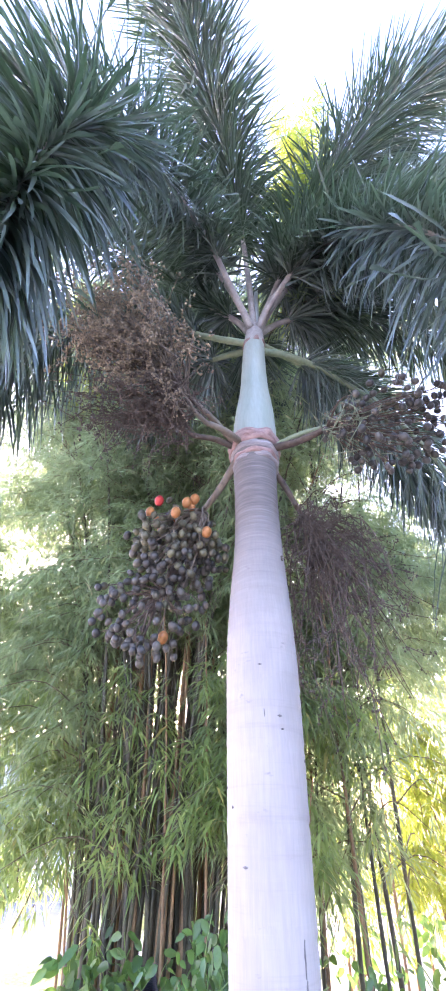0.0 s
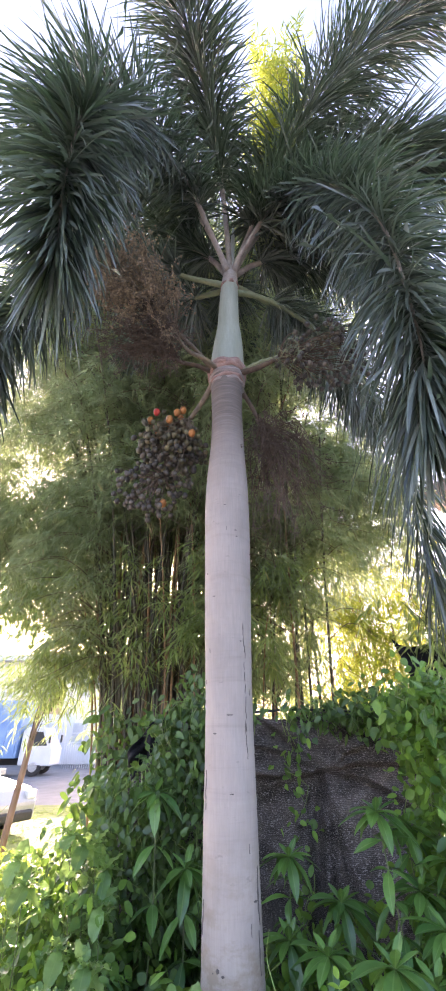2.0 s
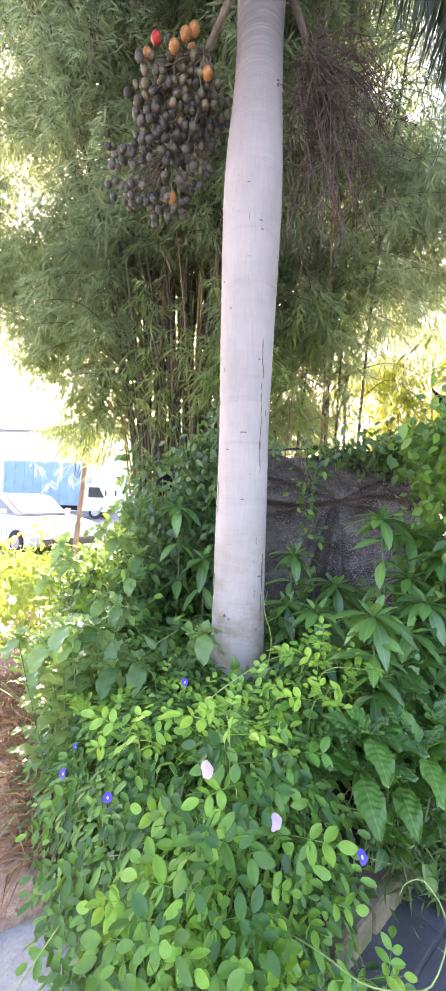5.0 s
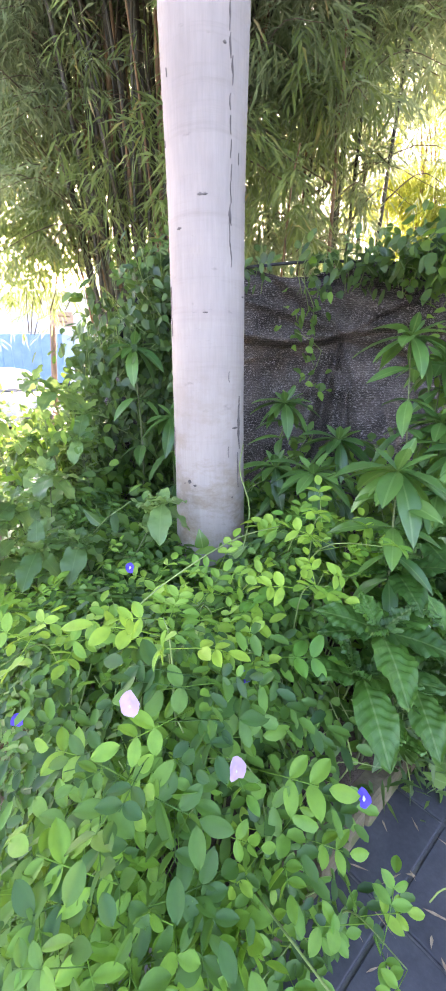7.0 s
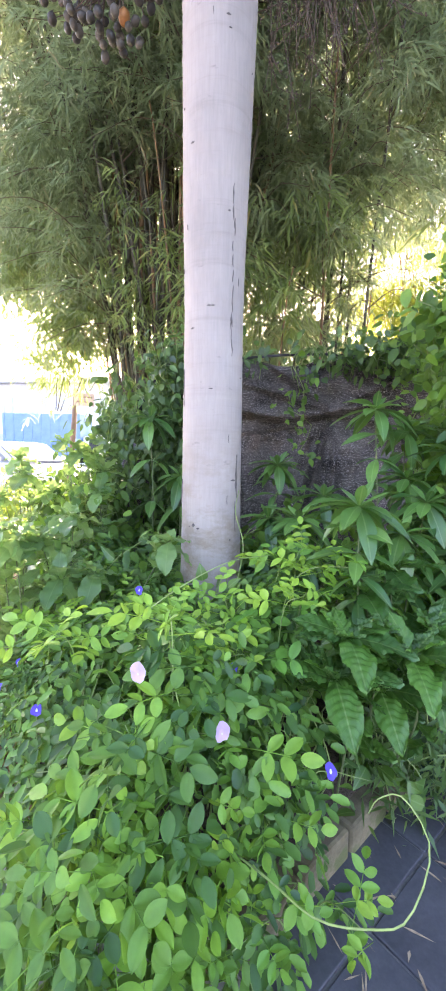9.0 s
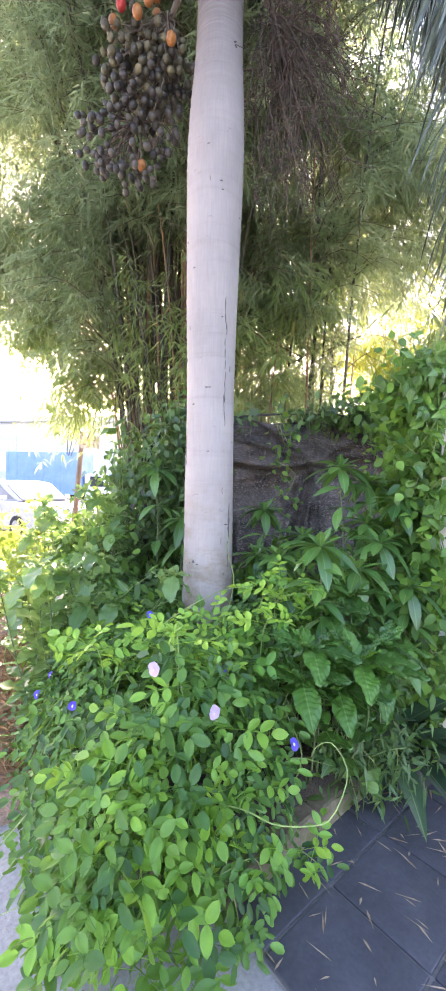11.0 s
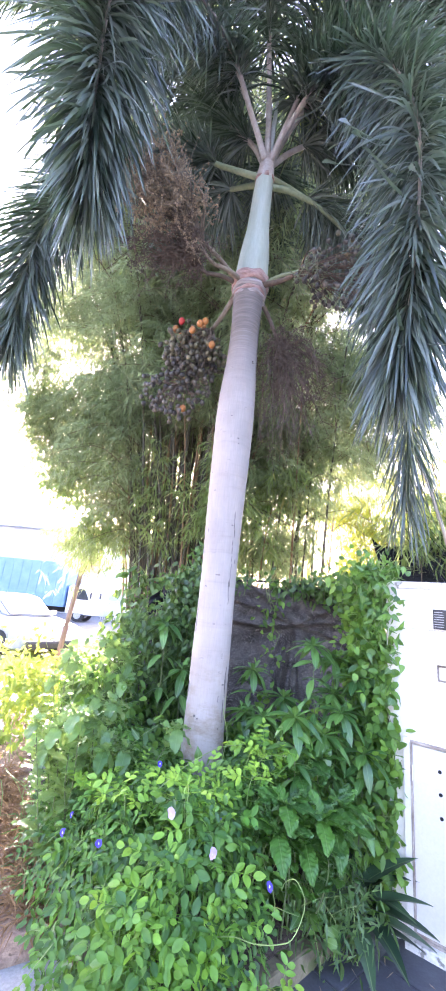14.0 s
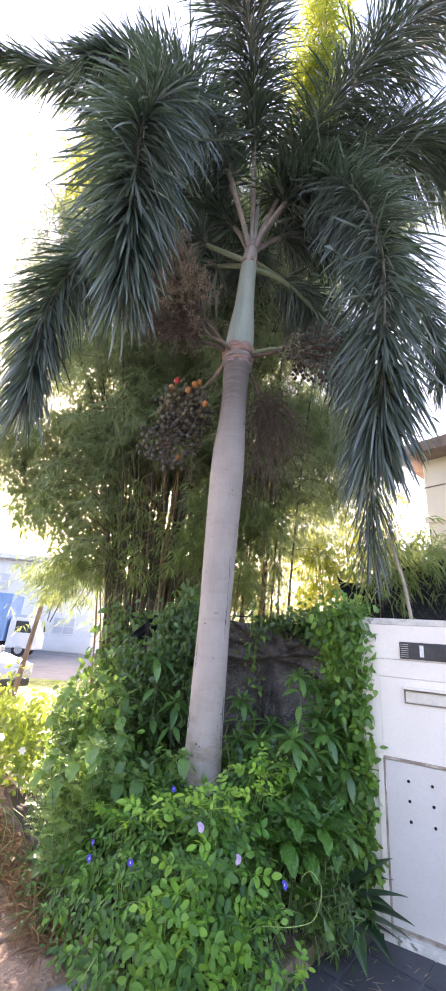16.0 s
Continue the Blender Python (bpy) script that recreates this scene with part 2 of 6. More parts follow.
M["gate"] = surface("gate", (0.62, 0.58, 0.535), (0.69, 0.65, 0.605), 2.5, 0.38, fine=90, strength=0.06, dist=0.001, spot=(14, 0.78, (0.42, 0.33, 0.25)), grain_dark=0.96)
M["rust"] = surface("rust", (0.17, 0.115, 0.08), (0.58, 0.49, 0.41), 14, 0.85, fine=120, strength=0.5)
M["hole"] = surface("hole", (0.004, 0.004, 0.004), (0.012, 0.012, 0.012), 20, 0.9)
M["plate"] = surface("plate", (0.015, 0.016, 0.018), (0.035, 0.036, 0.04), 20, 0.4)
M["plate_bar"] = surface("plate_bar", (0.7, 0.7, 0.7), (0.8, 0.8, 0.8), 20, 0.5)
M["slot"] = surface("slot", (0.58, 0.54, 0.46), (0.74, 0.70, 0.62), 12, 0.45, grain_dark=0.9)
M["concrete"] = surface("concrete", (0.30, 0.285, 0.265), (0.46, 0.44, 0.41), 5, 0.9, fine=80, strength=0.5, spot=(11, 0.66, (0.17, 0.155, 0.14)))
M["path"] = surface("path", (0.22, 0.135, 0.09), (0.50, 0.345, 0.245), 9, 0.9, fine=60, strength=0.9, dist=0.012, spot=(17, 0.60, (0.15, 0.095, 0.062)), grain_dark=0.6)
M["path_joint"] = surface("path_joint", (0.08, 0.05, 0.032), (0.20, 0.135, 0.09), 16, 0.95, strength=0.8, dist=0.01)
M["tile"] = surface("tile", (0.055, 0.057, 0.066), (0.105, 0.108, 0.122), 6, 0.6, fine=90, strength=0.35, dist=0.002, spot=(40, 0.74, (0.2, 0.2, 0.2)))
M["grout"] = surface("grout", (0.10, 0.10, 0.10), (0.28, 0.27, 0.25), 9, 0.95)
M["kerb"] = surface("kerb", (0.12, 0.098, 0.055), (0.25, 0.205, 0.125), 12, 0.9, fine=60, strength=0.7, spot=(9, 0.6, (0.12, 0.13, 0.05)))
M["soil"] = surface("soil", (0.035, 0.026, 0.018), (0.09, 0.066, 0.045), 14, 0.95, strength=0.9, dist=0.02)
M["ground"] = surface("ground", (0.16, 0.15, 0.10), (0.30, 0.27, 0.20), 1.2, 0.95, strength=0.6, dist=0.02)
M["road"] = surface("road", (0.14, 0.14, 0.14), (0.22, 0.22, 0.215), 2, 0.9, fine=120, strength=0.4)
M["facade"] = surface("facade", (0.70, 0.70, 0.69), (0.82, 0.82, 0.80), 0.6, 0.8)
M["roof"] = surface("roof", (0.14, 0.10, 0.085), (0.26, 0.20, 0.165), 3, 0.8)
M["car_paint"] = surface("car_paint", (0.46, 0.47, 0.48), (0.54, 0.55, 0.56), 2, 0.3, metal=0.3, strength=0.02)
M["truck_white"] = surface("truck_white", (0.70, 0.71, 0.72), (0.8, 0.8, 0.8), 2, 0.4, strength=0.05)
# Blue paled so that the bright street haze sits in the paint.
M["truck_blue"] = surface("truck_blue", (0.17, 0.31, 0.54), (0.24, 0.39, 0.62), 2, 0.5, strength=0.1)
M["glass"] = surface("glass", (0.03, 0.04, 0.045), (0.05, 0.06, 0.065), 2, 0.08, strength=0.0)
# Glass made nearly facade-pale: glare and haze over far windows, painted in.
M["pane_far"] = surface("pane_far", (0.50, 0.53, 0.54), (0.60, 0.62, 0.63), 2, 0.15, strength=0.0)
# Light grey base carries the sky's reflection in the car windows.
M["car_glass"] = surface("car_glass", (0.20, 0.22, 0.24), (0.28, 0.31, 0.33), 2, 0.05, strength=0.0)
M["slot_edge"] = surface("slot_edge", (0.16, 0.13, 0.11), (0.36, 0.31, 0.26), 20, 0.7)
M["cream"] = surface("cream", (0.66, 0.60, 0.52), (0.76, 0.70, 0.61), 0.8, 0.85, grain_dark=0.92)
M["rubber"] = surface("rubber", (0.02, 0.02, 0.02), (0.04, 0.04, 0.04), 20, 0.85)
M["steel"] = surface("steel", (0.35, 0.35, 0.36), (0.5, 0.5, 0.51), 20, 0.4, metal=0.7)
M["wood"] = surface("wood", (0.16, 0.10, 0.07), (0.32, 0.22, 0.16), 8, 0.8, stretch=(1, 1, 0.2), fine=50, strength=0.6)
M["sign_board"] = surface("sign_board", (0.40, 0.30, 0.27), (0.52, 0.42, 0.38), 6, 0.7)
M["stick"] = surface("stick", (0.36, 0.30, 0.22), (0.55, 0.47, 0.36), 8, 0.8)


def net_mat(name, dark, light, open_part):
    """Woven shade cloth: fine weave, a little light gets through."""
    m, nt, p, out = nodes_of(name)
    tc, wv = nt.nodes.new("ShaderNodeTexCoord"), nt.nodes.new("ShaderNodeTexWave")
    wv.bands_direction = "Z"
    nt.links.new(tc.outputs["Object"], wv.inputs["Vector"])
    wv.inputs["Scale"].default_value, wv.inputs["Distortion"].default_value = 38.0, 2.2
    wv.inputs["Detail"].default_value, wv.inputs["Detail Scale"].default_value = 3.0, 1.6
    big = noise_node(nt, 5, 5, (1, 1, 2))
    spk = noise_node(nt, 120, 3, (0.6, 1, 1.5), 0.8)
    col = ramp_node(nt, big.outputs[0], [(0.3, dark), (0.7, light)]).outputs[0]
    col = mix_node(nt, 1.0, col, ramp_node(nt, wv.outputs[1], [(0.2, (0.62, 0.62, 0.62)), (0.8, (1.15, 1.15, 1.15))]).outputs[0], "MULTIPLY")
    col = mix_node(nt, ramp_node(nt, spk.outputs[0], [(0.55, (0, 0, 0)), (0.61, (open_part * 28,) * 3)]).outputs[0], col, (0.40, 0.36, 0.34))
    nt.links.new(col, p.inputs["Base Color"])
    p.inputs["Roughness"].default_value = 0.8
    p.inputs["Specular IOR Level"].default_value = 0.2
    crease = noise_node(nt, 9, 6, (0.5, 1, 2.2), 0.7)
    bump(nt, p, crease.outputs[0], 0.9, 0.05)
    tp, mx = nt.nodes.new("ShaderNodeBsdfTransparent"), nt.nodes.new("ShaderNodeMixShader")
    mx.inputs[0].default_value = open_part
    nt.links.new(p.outputs[0], mx.inputs[1])
    nt.links.new(tp.outputs[0], mx.inputs[2])
    nt.links.new(mx.outputs[0], out.inputs[0])
    return m


M["net"] = net_mat("net", (0.040, 0.034, 0.031), (0.165, 0.143, 0.130), 0.03)
M["net_dark"] = net_mat("net_dark", (0.014, 0.014, 0.016), (0.03, 0.03, 0.034), 0.0)
M["net_green"] = net_mat("net_green", (0.015, 0.05, 0.035), (0.03, 0.09, 0.06), 0.25)

# ---- building blocks ----


def mesh_from(name, verts, faces, mat, smooth=True):
    me = bpy.data.meshes.new(name)
    verts = np.asarray(verts, dtype=np.float32)
    if isinstance(faces, np.ndarray):
        n = len(faces)
        me.vertices.add(len(verts))
        me.vertices.foreach_set("co", verts.ravel())
        me.loops.add(n * 3)
        me.loops.foreach_set("vertex_index", faces.astype(np.int32).ravel())
        me.polygons.add(n)
        me.polygons.foreach_set("loop_start", np.arange(n, dtype=np.int32) * 3)
        me.update(calc_edges=True)
    else:
        me.from_pydata(verts.tolist(), [], faces)
    if smooth:
        me.polygons.foreach_set("use_smooth", np.ones(len(me.polygons), dtype=bool))
    me.materials.append(mat)
    return me


def part(name, data, material, parent, label=""):
    """One mesh object under a thing or a part; data is a bmesh, a mesh or (verts, faces)."""
    if isinstance(data, bmesh.types.BMesh):
        me = bpy.data.meshes.new(name)
        data.to_mesh(me)
        data.free()
        me.materials.append(material)
    elif isinstance(data, tuple):
        me = mesh_from(name, data[0], data[1], material)
    else:
        me = data
    ob = new(name, me)
    if parent:
        ob.parent = parent
    if label:
        tagged(ob, label)
    return ob


def thing(name, label, category, group="", kind="", at=(0, 0, 0)):
    ob = new(name)
    ob.location = at
    ob.empty_display_size = 0.1
    return tagged(ob, label, category, group, kind)


class Geo:
    """Collects vertices and faces of one mesh."""

    def __init__(self):
        self.v, self.f, self.n = [], [], 0

    def add(self, verts, faces):
        self.v.append(np.asarray(verts, dtype=float))
        self.f.extend([[i + self.n for i in f] for f in faces])
        self.n += len(verts)
        return self

    def data(self):
        return np.concatenate(self.v), self.f


def tube(points, radii, segs=8):
    P = np.asarray(points, dtype=float)
    R = np.broadcast_to(np.asarray(radii, dtype=float), (len(P),))
    T = np.gradient(P, axis=0)
    T /= np.linalg.norm(T, axis=1)[:, None] + 1e-9
    ref = np.array((0.0, 0.0, 1.0)) if abs(T[0][2]) < 0.8 else np.array((0.0, 1.0, 0.0))
    V = []
    for p, t, r in zip(P, T, R):
        a = np.cross(ref, t)
        a /= np.linalg.norm(a) + 1e-9
        b = np.cross(t, a)
        ang = np.linspace(0, 2 * np.pi, segs, endpoint=False)
        V.append(p + r * (np.cos(ang)[:, None] * a + np.sin(ang)[:, None] * b))
    V = np.concatenate(V)
    F = []
    for i in range(len(P) - 1):
        for j in range(segs):
            k = (j + 1) % segs
            F.append([i * segs + j, i * segs + k, (i + 1) * segs + k, (i + 1) * segs + j])
    F.append(list(range(segs))[::-1])
    F.append(list(range((len(P) - 1) * segs, len(P) * segs)))
    return V, F


def curve(ctrl, n=24):
    """Smooth line through control points."""
    C = np.asarray(ctrl, dtype=float)
    C = np.vstack([2 * C[0] - C[1], C, 2 * C[-1] - C[-2]])
    out = []
    segs = len(C) - 3
    for u in np.linspace(0, segs - 1e-6, n):
        i = int(u)
        t = u - i
        a, b, c, d = C[i:i + 4]
        out.append(0.5 * (2 * b + (c - a) * t + (2 * a - 5 * b + 4 * c - d) * t * t + (3 * b - a - 3 * c + d) * t ** 3))
    return np.array(out)


def box(lo, hi, bevel=0.0):
    bm = bmesh.new()
    bmesh.ops.create_cube(bm, size=1)
    for v in bm.verts:
        v.co = Vector([l + (c + 0.5) * (h - l) for c, l, h in zip(v.co, lo, hi)])
    if bevel:
        bmesh.ops.bevel(bm, geom=list(bm.edges), offset=bevel, segments=2, profile=0.5, affect="EDGES")
    return bm


def unit(v):
    return v / (np.linalg.norm(v, axis=-1, keepdims=True) + 1e-9)


SHAPES = {
    "lance": (np.array([[0, 0, 0], [0.32, -0.5, 1], [0.32, 0, 0], [0.32, 0.5, 1], [1, 0, 0]]),
              np.array([[0, 2, 1], [0, 3, 2], [1, 2, 4], [2, 3, 4]])),
    "oval": (np.array([[0, 0, 0], [0.14, -0.34, 1], [0.14, 0, 0], [0.14, 0.34, 1], [0.45, -0.5, 1], [0.45, 0, 0], [0.45, 0.5, 1], [0.78, -0.31, 1], [0.78, 0, 0], [0.78, 0.31, 1], [1, 0, 0]]),
             np.array([[0, 2, 1], [0, 3, 2], [1, 2, 5], [1, 5, 4], [2, 3, 6], [2, 6, 5], [4, 5, 8], [4, 8, 7], [5, 6, 9], [5, 9, 8], [7, 8, 10], [8, 9, 10]])),
    "round": (np.array([[0, 0, 0], [0.12, -0.30, 1], [0.12, 0, 0], [0.12, 0.30, 1], [0.50, -0.5, 1], [0.50, 0, 0], [0.50, 0.5, 1], [0.86, -0.36, 1], [0.86, 0, 0], [0.86, 0.36, 1], [1, 0, 0]]),
              np.array([[0, 2, 1], [0, 3, 2], [1, 2, 5], [1, 5, 4], [2, 3, 6], [2, 6, 5], [4, 5, 8], [4, 8, 7], [5, 6, 9], [5, 9, 8], [7, 8, 10], [8, 9, 10]])),
    "strap": (np.array([[0, 0, 0], [0.14, -0.36, 1], [0.14, 0, 0], [0.14, 0.36, 1], [0.42, -0.5, 1], [0.42, 0, 0], [0.42, 0.5, 1], [0.72, -0.45, 1], [0.72, 0, 0], [0.72, 0.45, 1], [0.9, -0.24, 1], [0.9, 0.30, 1], [1, 0.08, 0]]),
              np.array([[0, 2, 1], [0, 3, 2], [1, 2, 5], [1, 5, 4], [2, 3, 6], [2, 6, 5], [4, 5, 8], [4, 8, 7], [5, 6, 9], [5, 9, 8], [7, 8, 10], [8, 11, 10], [8, 9, 11], [10, 11, 12]])),
}


def leaves(P, D, N, L, W, shape="oval", fold=0.15, droop=0.2):
    """Verts and triangles of many leaves: base P, direction D, upper side N, length L, width W."""
    P, D = np.asarray(P, float), unit(np.asarray(D, float))
    N = np.asarray(N, float)
    N = unit(N - (N * D).sum(1, keepdims=True) * D)
    S = np.cross(D, N)
    tv, tf = SHAPES[shape]
    n, m = len(P), len(tv)
    L, W = np.broadcast_to(L, (n,))[:, None, None], np.broadcast_to(W, (n,))[:, None, None]
    dr = np.broadcast_to(droop, (n,))[:, None, None]
    u, v, k = tv[None, :, 0:1], tv[None, :, 1:2], tv[None, :, 2:3]
    V = P[:, None] + D[:, None] * (u * L) + S[:, None] * (v * W) + N[:, None] * (k * fold * W)
    V[..., 2:3] -= dr * u * u * L
    F = tf[None] + (np.arange(n) * m)[:, None, None]
    return V.reshape(-1, 3), F.reshape(-1, 3)


def single_leaves(parent, name, P, D, N, L, W, meshes):
    """Leaves as objects of their own on a few shared unit meshes."""
    D = unit(np.asarray(D, float))
    N = np.asarray(N, float)
    N = unit(N - (N * D).sum(1, keepdims=True) * D)
    S = np.cross(N, D)
    for i in range(len(P)):
        m = np.eye(4)
        m[:3, 0], m[:3, 1], m[:3, 2], m[:3, 3] = D[i] * L[i], S[i] * W[i], N[i] * L[i], P[i]
        ob = part(name, meshes[i % len(meshes)], None, parent)
        ob.matrix_basis = Matrix(m.tolist())

# ---- ground and hard surfaces ----
ground = part("ground", ([(-300, -200, -0.17), (300, -200, -0.17), (300, 400, -0.17), (-300, 400, -0.17)], [[0, 1, 2, 3]]), M["road"], None)
tagged(ground, "grey asphalt street and open ground", "ground", kind="structure")
forecourt = part("pavement", box((-6, -8, -0.16), (6, 6.2, -0.012)), M["concrete"], None)
tagged(forecourt, "worn pale grey concrete forecourt", "pavement", kind="structure")

# left path: brown slabs with gaps, running beside the bed
path_base = tagged(part("path", box((-0.80, -0.15, -0.10), (0.72, 4.0, -0.004)), M["path_joint"], None), "brown paved path with cracked slabs and dirt", "path", kind="structure")
path_base.matrix_basis = pose(-0.86, 0.78, 0, 0, 0, 34)
for i in range(11):
    w, l = 0.66, 0.355 + 0.010 * math.sin(i * 2.3)
    slab = part("paving_slab", box((-w, -l / 2 + 0.006, -0.03), (w, l / 2 - 0.006, 0.008 + 0.004 * (i % 3)), 0.006), M["path"], path_base)
    slab.matrix_basis = pose(0.05 * math.sin(i * 2.9), 0.365 * i, 0.002, 0, 0, 2 * math.sin(i * 1.7))

# dark slate tiles
terrace = tagged(part("floor", box((0.0, 0.71, -0.01), (2.4, 2.74, -0.001)), M["grout"], None), "dark grey slate tile paving with pale joints", "paving", kind="structure")
TILE, TILE_TURN = 0.29, 45
terrace.matrix_basis = pose(0.585, 0.70, 0, 0, 0, TILE_TURN - 90) @ pose(-0.32, -1.0, 0)
tile_mesh = None
for i in range(-1, 7):
    for j in range(-1, 6):
        if i == -1 and j > 1:
            continue
        if tile_mesh is None:
            bm = box((0.004, 0.004, -0.02), (TILE - 0.004, TILE - 0.004, 0.006), 0.003)
            tile_ob = part("tile", bm, M["tile"], terrace)
            tile_mesh = tile_ob.data
        else:
            tile_ob = part("tile", tile_mesh, M["tile"], terrace)
        tile_ob.matrix_basis = pose(0.32, 1.0, 0) @ pose(i * TILE, j * TILE, 0)

# planter kerb: rough stone edge on the right and at the tip
bed = tagged(part("planting_bed", (np.array([(0.25, 0.64, 0.10), (1.12, 1.50, 0.12), (1.4, 2.6, 0.15), (-1.6, 2.9, 0.05), (-0.62, 1.32, 0.06), (-0.18, 0.74, 0.08), (0.25, 0.64, -0.05), (1.12, 1.50, -0.05), (1.4, 2.6, -0.05), (-1.6, 2.9, -0.05), (-0.62, 1.32, -0.05), (-0.18, 0.74, -0.05)]),
    [[0, 1, 2, 3, 4, 5], [0, 6, 7, 1], [1, 7, 8, 2], [2, 8, 9, 3], [3, 9, 10, 4], [4, 10, 11, 5], [5, 11, 6, 0]]), M["soil"], None), "dark soil of a raised planting bed", "soil", kind="structure")
kerb = thing("kerb", "rough brown mossy stone kerb round the planting bed", "kerb", kind="structure")
for i in range(6):
    a = Vector((0.27, 0.61)) + Vector((0.707, 0.707)) * 0.205 * i
    st = part("stone", box((0, -0.035, -0.02), (0.198, 0.045, 0.085 + 0.012 * math.sin(i * 3.1)), 0.012), M["kerb"], kerb)
    st.matrix_basis = pose(a.x, a.y, 0, 1.5 * math.sin(i * 5), 0, 45 + 2 * math.sin(i * 7))
for i in range(5):
    st = part("stone", box((0, -0.04, -0.02), (0.19, 0.04, 0.08), 0.012), M["kerb"], kerb)
    a = Vector((0.24, 0.62)) + (Vector((-0.18, 0.72)) - Vector((0.24, 0.62))).normalized() * 0.2 * i if i < 2 else Vector((-0.2, 0.74)) + Vector((-0.56, 0.83)) * 0.21 * (i - 2)
    st.matrix_basis = pose(a.x, a.y, 0, 0, 0, 167 if i < 2 else 124)

# ---- white garden wall with a refuse hatch ----
WALL = pose(1.169, 1.248, 0, 0, 0, math.degrees(math.atan2(-0.577, 0.816)))
wall = thing("wall_east", "white painted garden wall with weathered top", "wall", kind="structure")
wall.matrix_basis = WALL
G0, G1, GZ0, GZ1 = 0.045, 0.66, 0.05, 0.866
WT = 0.16
for nm, lo, hi in (("pier", (-0.07, 0, 0), (G0, WT, 1.318)), ("pier", (G1, 0, 0), (3.4, WT, 1.318)), ("lintel", (G0, 0, GZ1), (G1, WT, 1.318)), ("sill", (G0, 0, 0), (G1, WT, GZ0)),
                   ("band", (-0.07, -0.004, 1.3192), (3.4, WT, 1.4255)), ("panel", (-0.07, -0.008, 1.427), (3.4, WT, 1.640))):
    part(nm, box(lo, hi, 0.003), M["wall"], wall)
part("coping", box((-0.075, -0.011, 1.640), (3.4, WT + 0.01, 1.682), 0.006), M["wall_top"], wall, "stained coping")
hatch = thing("door_1", "grey painted steel hatch door with rusty edges", "door", kind="structure")
hatch.matrix_basis = WALL
frame_bm = box((G0 - 0.035, -0.014, GZ0 - 0.02), (G0, 0.02, GZ1 + 0.014), 0.003)
part("frame_post", frame_bm, M["wall"], hatch)
part("frame_post", box((G1, -0.014, GZ0 - 0.02), (G1 + 0.035, 0.02, GZ1 + 0.014), 0.003), M["wall"], hatch)
part("frame_head", box((G0, -0.010, GZ1 - 0.010), (G1, 0.02, GZ1 + 0.003), 0.002), M["rust"], hatch, "rusty top rail")
part("threshold", box((G0 - 0.035, -0.05, 0.0), (G1 + 0.03, 0.012, 0.046), 0.004), M["wall_top"], hatch, "stained white cement threshold")
panel = part("door_panel", box((G0 + 0.006, 0.004, GZ0 + 0.004), (G1 - 0.006, 0.024, GZ1 - 0.016), 0.003), M["gate"], hatch)
part("rust_strip", box((G0 + 0.006, 0.001, GZ0 - 0.002), (G1 - 0.006, 0.022, GZ0 + 0.012), 0.002), M["rust"], panel)
part("edge_strip", box((G0 - 0.001, -0.0165, GZ0 - 0.01), (G0 + 0.007, 0.004, GZ1 - 0.004), 0.001), M["rust"], hatch, "rust-stained door edge")
part("bottom_rail", box((G0, -0.012, GZ0 - 0.006), (G1, 0.003, GZ0 + 0.006), 0.001), M["rust"], hatch, "rusty bottom rail")
for z in (0.16, 0.72):
    bm = bmesh.new()
    bmesh.ops.create_cone(bm, cap_ends=True, segments=10, radius1=0.008, radius2=0.008, depth=0.07)
    h = part("hinge", bm, M["rust"] if z < 0.3 else M["wall"], hatch)
    h.location = (G0 + 0.002, -0.006, z)
for s in (0.178, 0.304, 0.43):
    for z in (0.757, 0.658, 0.558):
        bm = bmesh.new()
        bmesh.ops.create_cone(bm, cap_ends=True, segments=14, radius1=0.0085, radius2=0.0085, depth=0.004)
        h = part("vent_hole", bm, M["hole"], panel)
        h.matrix_basis = pose(s, 0.003, z, 90)
plate = tagged(part("house_plate", box((0.18, -0.022, 1.435), (0.50, -0.009, 1.537), 0.003), M["plate"], None), "black house plate with white lettering on the white wall", "sign")
plate.matrix_basis = WALL
for k in range(7):
    part("text_line", box((0.187, -0.0245, 1.446 + k * 0.0125), (0.232, -0.021, 1.449 + k * 0.0125)), M["steel"], plate)
part("text_bar", box((0.298, -0.026, 1.452), (0.322, -0.021, 1.522), 0.002), M["plate_bar"], plate, "white bar")
for z in (1.432, 1.541):
    part("screw", box((0.31, -0.026, z - 0.004), (0.319, -0.014, z + 0.004), 0.001), M["plate_bar"], plate)
slot = thing("letter_slot", "steel letter slot set in the white wall", "letter slot")
slot.matrix_basis = WALL
part("frame", box((0.188, -0.014, 1.176), (0.462, 0.004, 1.262), 0.004), M["slot_edge"], slot, "worn dark metal frame")
part("flap", box((0.198, -0.020, 1.184), (0.452, -0.010, 1.246), 0.005), M["slot"], slot, "steel flap")
part("hood", box((0.182, -0.048, 1.258), (0.468, 0.0, 1.270), 0.003), M["wall"], slot)

# ---- shade-net fence ----
def cloth(nx, nz, f):
    V = [f(i / (nx - 1), j / (nz - 1)) for j in range(nz) for i in range(nx)]
    F = [[j * nx + i, j * nx + i + 1, (j + 1) * nx + i + 1, (j + 1) * nx + i] for j in range(nz - 1) for i in range(nx - 1)]
    return np.array(V), F


